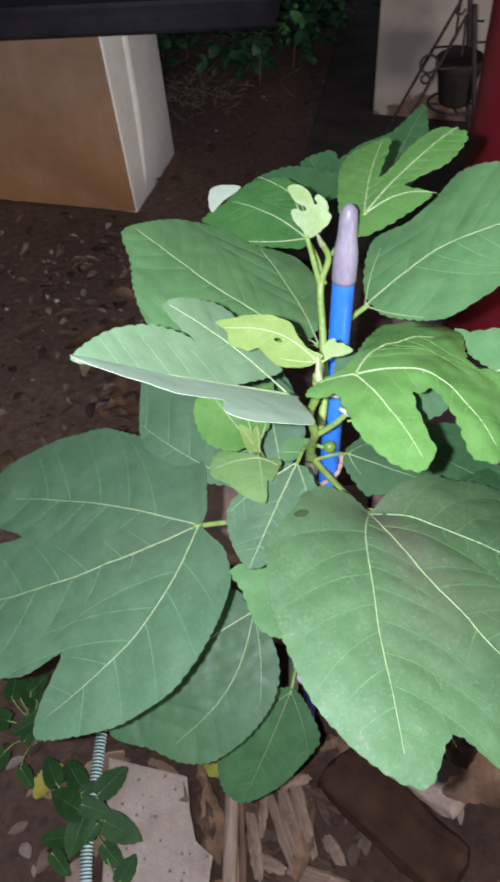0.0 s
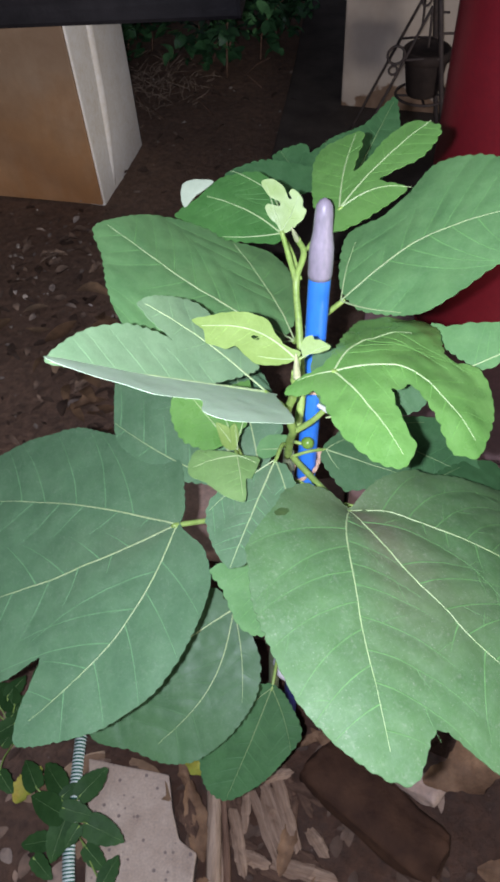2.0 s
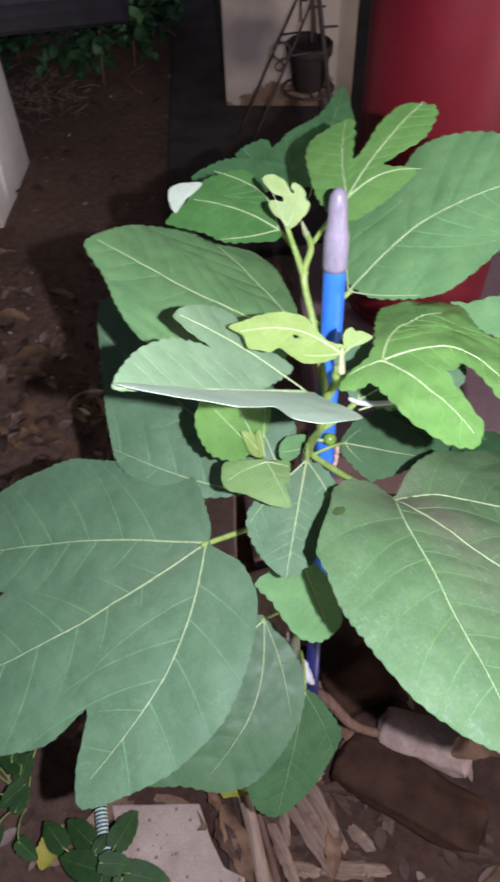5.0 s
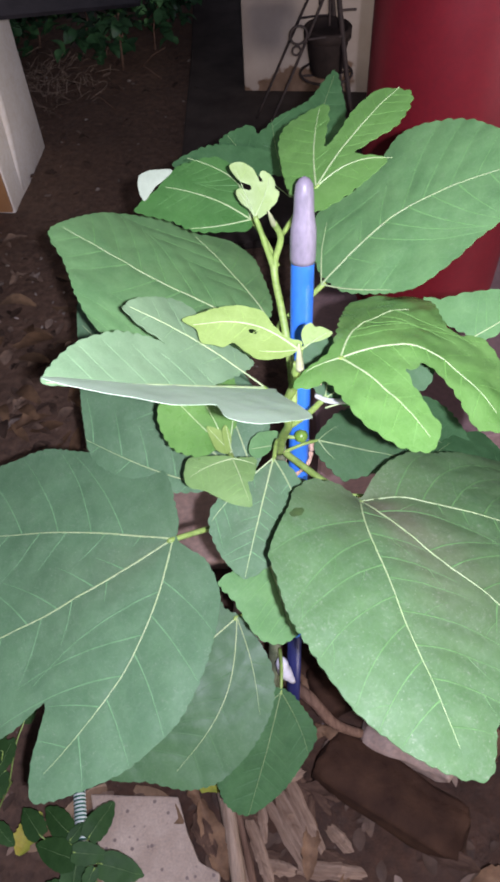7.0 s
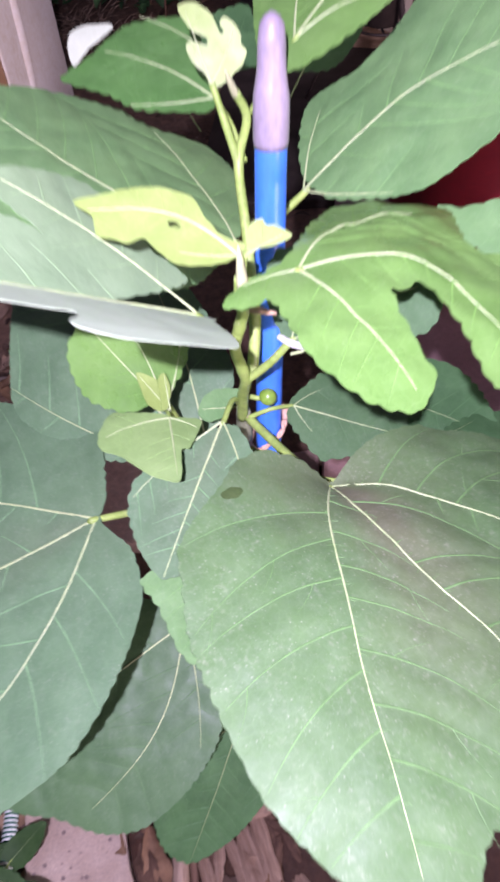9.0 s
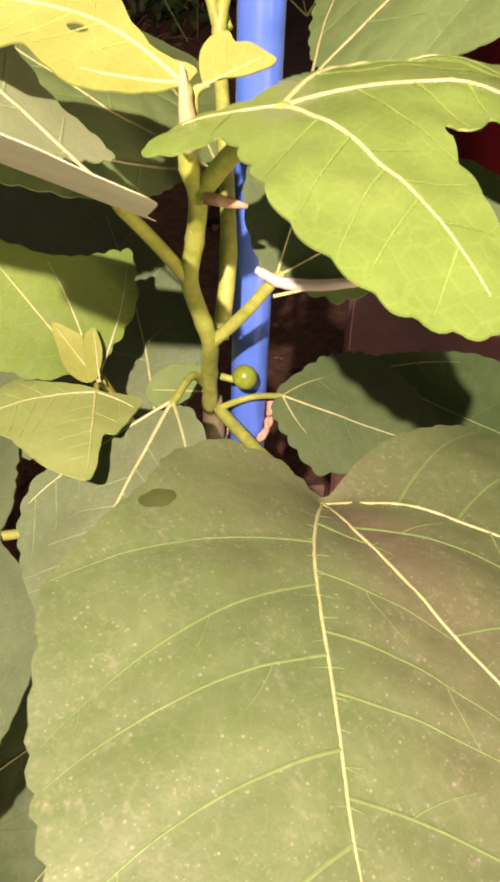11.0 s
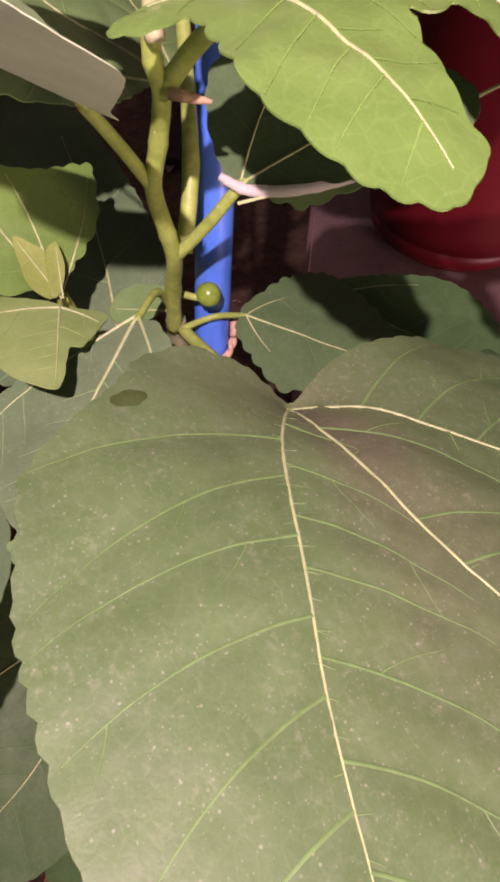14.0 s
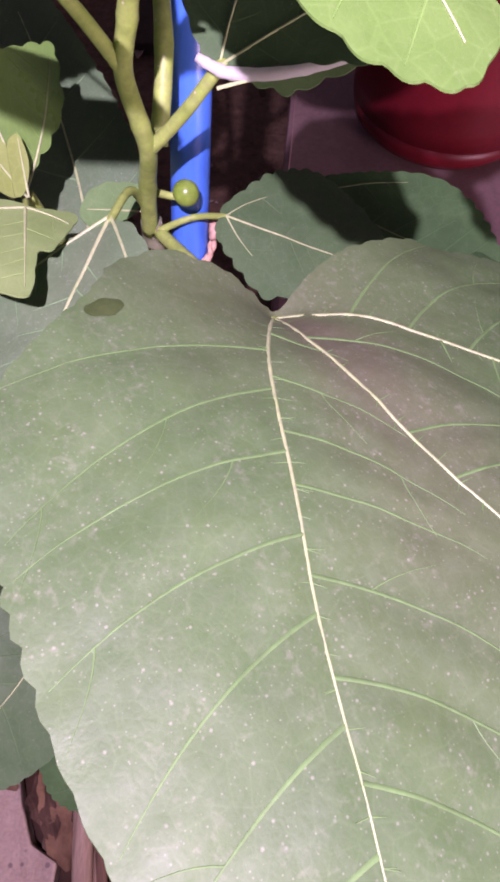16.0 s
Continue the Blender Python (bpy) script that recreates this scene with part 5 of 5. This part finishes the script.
fig_leaf(plant, (0.026, 0.761, 0.636), (0.168, -0.958, 0.23), (0.18, 0.26, 0.949), (1, 2), [(-135, 0.7), (-107, 3.0), (-102, 4.2), (-75, 5.1), (-59, 5.6), (-43, 5.2), (-18, 6.0), (1, 6.4), (8, 3.6), (19, 3.4), (52, 2.4), (87, 2.2), (104, 0.4)], [(0, 5.9), (-69, 4.8), (61, 2.1)], BLADE_YOUNG_LIT, "small bright two-lobed leaf on a side shoot", ((0.021, 0.78, 0.625), (0.024, 0.77, 0.631), 0.0015), tooth=0.0006)
fig_leaf(plant, (0.117, 0.803, 0.594), (0.953, -0.072, -0.295), (0.264, -0.282, 0.922), (-0.2, 1.32), [(-110, 1.2), (-74, 2.6), (-57, 4.8), (-45, 5.3), (-29, 6.4), (-10, 8.8), (0, 9.6), (10, 9.5), (26, 8.0), (44, 6.6), (58, 4.2), (80, 1.2), (120, 0.5)], [(-5, 9.0), (-48, 2.6), (42, 2.8)], BLADE_DEEP, "deep green heart-shaped leaf", ((0.079, 0.797, 0.588), (0.099, 0.797, 0.598), 0.0017))
fig_leaf(plant, (0.17, 0.86, 0.56), (0.877, -0.458, -0.145), (0, -0.301, 0.954), (0.2, 0.2), [(135, 0.3), (90, 1.3), (57, 3.3), (42, 7.0), (32, 9.4), (18, 11.6), (2, 13.2), (-22, 8.7), (-54, 5.3)], [(2, 12.1), (37, 6.4)], BLADE_SHADE, "green leaf behind the stake, shade in its colour", None)
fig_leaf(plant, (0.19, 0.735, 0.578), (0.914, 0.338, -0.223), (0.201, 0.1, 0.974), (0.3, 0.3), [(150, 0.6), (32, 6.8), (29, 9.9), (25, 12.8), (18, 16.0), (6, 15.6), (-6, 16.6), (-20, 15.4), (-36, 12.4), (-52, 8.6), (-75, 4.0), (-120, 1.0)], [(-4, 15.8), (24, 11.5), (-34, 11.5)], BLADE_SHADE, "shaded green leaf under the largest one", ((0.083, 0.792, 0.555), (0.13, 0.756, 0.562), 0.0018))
fig_leaf(plant, (0.045, 0.72, 0.55), (0.178, -0.971, -0.162), (0.305, -0.102, 0.947), (0.3, 0.3), [(-59, 6.3), (-39, 7.2), (-20, 9.8), (-7, 10.5), (8, 9.7), (15, 8.4), (26, 4.3), (-3, 1.9)], [(1, 9.9)], BLADE_MID, "green leaf under the oval one", ((0.08, 0.79, 0.54), (0.06, 0.755, 0.55), 0.002))
fig_leaf(plant, (0.13, 1.08, 0.7), (0.442, 0.787, 0.431), (0.202, -0.555, 0.807), (0.2, 0.2), [(82, 5.3), (78, 9.8), (67, 10.1), (50, 9.5), (47, 8.2), (28, 9.8), (9, 12.5), (3, 16.2), (0, 17.8), (-6, 15.6), (-12, 13.6), (-21, 9.4), (-24, 4.6)], [(0, 17.2), (68, 9.9), (33, 9.5)], BLADE_SHADE, "far leaf with a jagged outline, shade in its colour", None)
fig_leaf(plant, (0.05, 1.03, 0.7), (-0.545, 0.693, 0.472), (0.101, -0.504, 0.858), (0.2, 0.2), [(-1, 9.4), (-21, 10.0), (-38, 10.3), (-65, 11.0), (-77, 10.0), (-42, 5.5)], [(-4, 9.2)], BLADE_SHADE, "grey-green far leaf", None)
fig_leaf(plant, (0.113, 0.769, 0.698), (0.912, -0.272, 0.307), (-0.41, -0.571, 0.711), (-1.02, 0.2), [(162, 0.3), (129, 1.8), (119, 3.3), (110, 4.8), (99, 5.8), (89, 5.9), (56, 5.2), (30, 7.9), (11, 9.8), (0, 9.1), (-6, 7.0), (-7, 5.6), (-6, 4.3), (-8, 2.2)], [(68, 5.4), (16, 8.6)], BLADE_DEEP, "green leaf with a curled margin", ((0.0821, 0.777, 0.654), (0.099, 0.771, 0.677), 0.0027))
fig_leaf(leaf_called("green leaf with a curled margin"), (0.112, 0.761, 0.694), (0.954, -0.039, 0.298), (-0.264, -0.58, 0.77), (0.08, 0.3), [(30, 0.8), (-16, 2.5), (-17, 2.9), (-10, 3.9), (-4, 5.8), (0, 7.7), (0, 4.3)], [(0, 7.2)], BLADE_MID, "curled-under lower lobe of a leaf", None, wave=0.001, name="curled_lobe")
roll = smooth_line([(0.1045, 0.772, 0.6995), (0.1106, 0.7685, 0.6978), (0.1170, 0.7650, 0.6975), (0.1296, 0.7598, 0.7005), (0.1422, 0.7560, 0.7046), (0.1543, 0.7532, 0.7092), (0.1655, 0.7508, 0.7136)], 5)
v, f = tube(roll, [0.0025 * (0.25 + 0.75 * math.sin(math.pi * min(1, 0.16 + 0.9 * i / (len(roll) - 1))) ** 0.7) * (1 + 0.25 * noise.noise((i * 0.6, 2, 0))) for i in range(len(roll))], 12)
curled = leaf_called("green leaf with a curled margin")
part("rolled_margin", mesh_from("rolled_margin", [curled.matrix_basis.inverted() @ p for p in v], f, [UNDERSIDE]), curled, "pale rolled leaf margin")
fig_leaf(leaf_called("rounded glossy green leaf"), (-0.015, 0.965, 0.807), (0.91, 0.209, 0.358), (-0.207, -0.518, 0.83), (0, 1), [(-148, 2.2), (174, 1.8), (135, 1.7), (99, 1.2), (24, 1.2), (-3, 1.8), (-27, 0.9), (-124, 0.7)], [], BLADE_WOOL, "upturned pale underside of a leaf tip", None, wave=0.0006, tooth=0.0004, name="turned_tip")
fig_leaf(leaf_called("soft pale green leaf with one deep notch"), (0.058, 0.75, 0.74), (-0.707, -0.406, 0.58), (0.291, 0.58, 0.761), (-0.1, 0.13), [(0, 20.4), (0, 13.7), (0, 6.7), (180, 0.9), (101, 1.2), (66, 8.3), (57, 10.4), (40, 14.8), (33, 15.0), (26, 12.1), (21, 16.1), (14, 17.5), (6, 19.8)], [], BLADE_SHEEN, "turned-up half of a leaf, sheen painted pale, white beneath", None, wave=0.001, tooth=0.0006, thick=0.0003, name="folded_half")
fig_leaf(plant, (0.025, 0.771, 0.633), (-0.549, 0.33, 0.768), (0.549, -0.549, 0.629), (0, -3), [(53, 0.5), (35, 1.6), (14, 2.5), (0, 3.6), (-9, 3.0), (-19, 2.4), (-16, 1.5)], [(0, 3.3)], BLADE_BUD, "tiny pointed yellow-green bud leaf", None, wave=0.0005, tooth=0.0002)
fig_leaf(plant, (0.026, 0.77, 0.634), (-0.11, 0.675, 0.73), (0.498, -0.598, 0.628), (0, -3), [(81, 0.6), (23, 1.5), (12, 2.4), (0, 2.7), (-5, 2.3), (-12, 1.4), (18, 0.3)], [(0, 2.5)], BLADE_BUD, "tiny pointed yellow-green bud leaf", None, wave=0.0005, tooth=0.0002)
fig_leaf(plant, (0.078, 0.799, 0.6), (-0.927, -0.227, 0.298), (0.351, -0.251, 0.902), (0.3, 0.3), [(-90, 1.4), (-36, 2.6), (-12, 3.4), (9, 3.8), (22, 3.1), (18, 1.3)], [(2, 3.4)], BLADE_MID, "small bright green leaf at a stem joint", None, tooth=0.0006, wave=0.001)
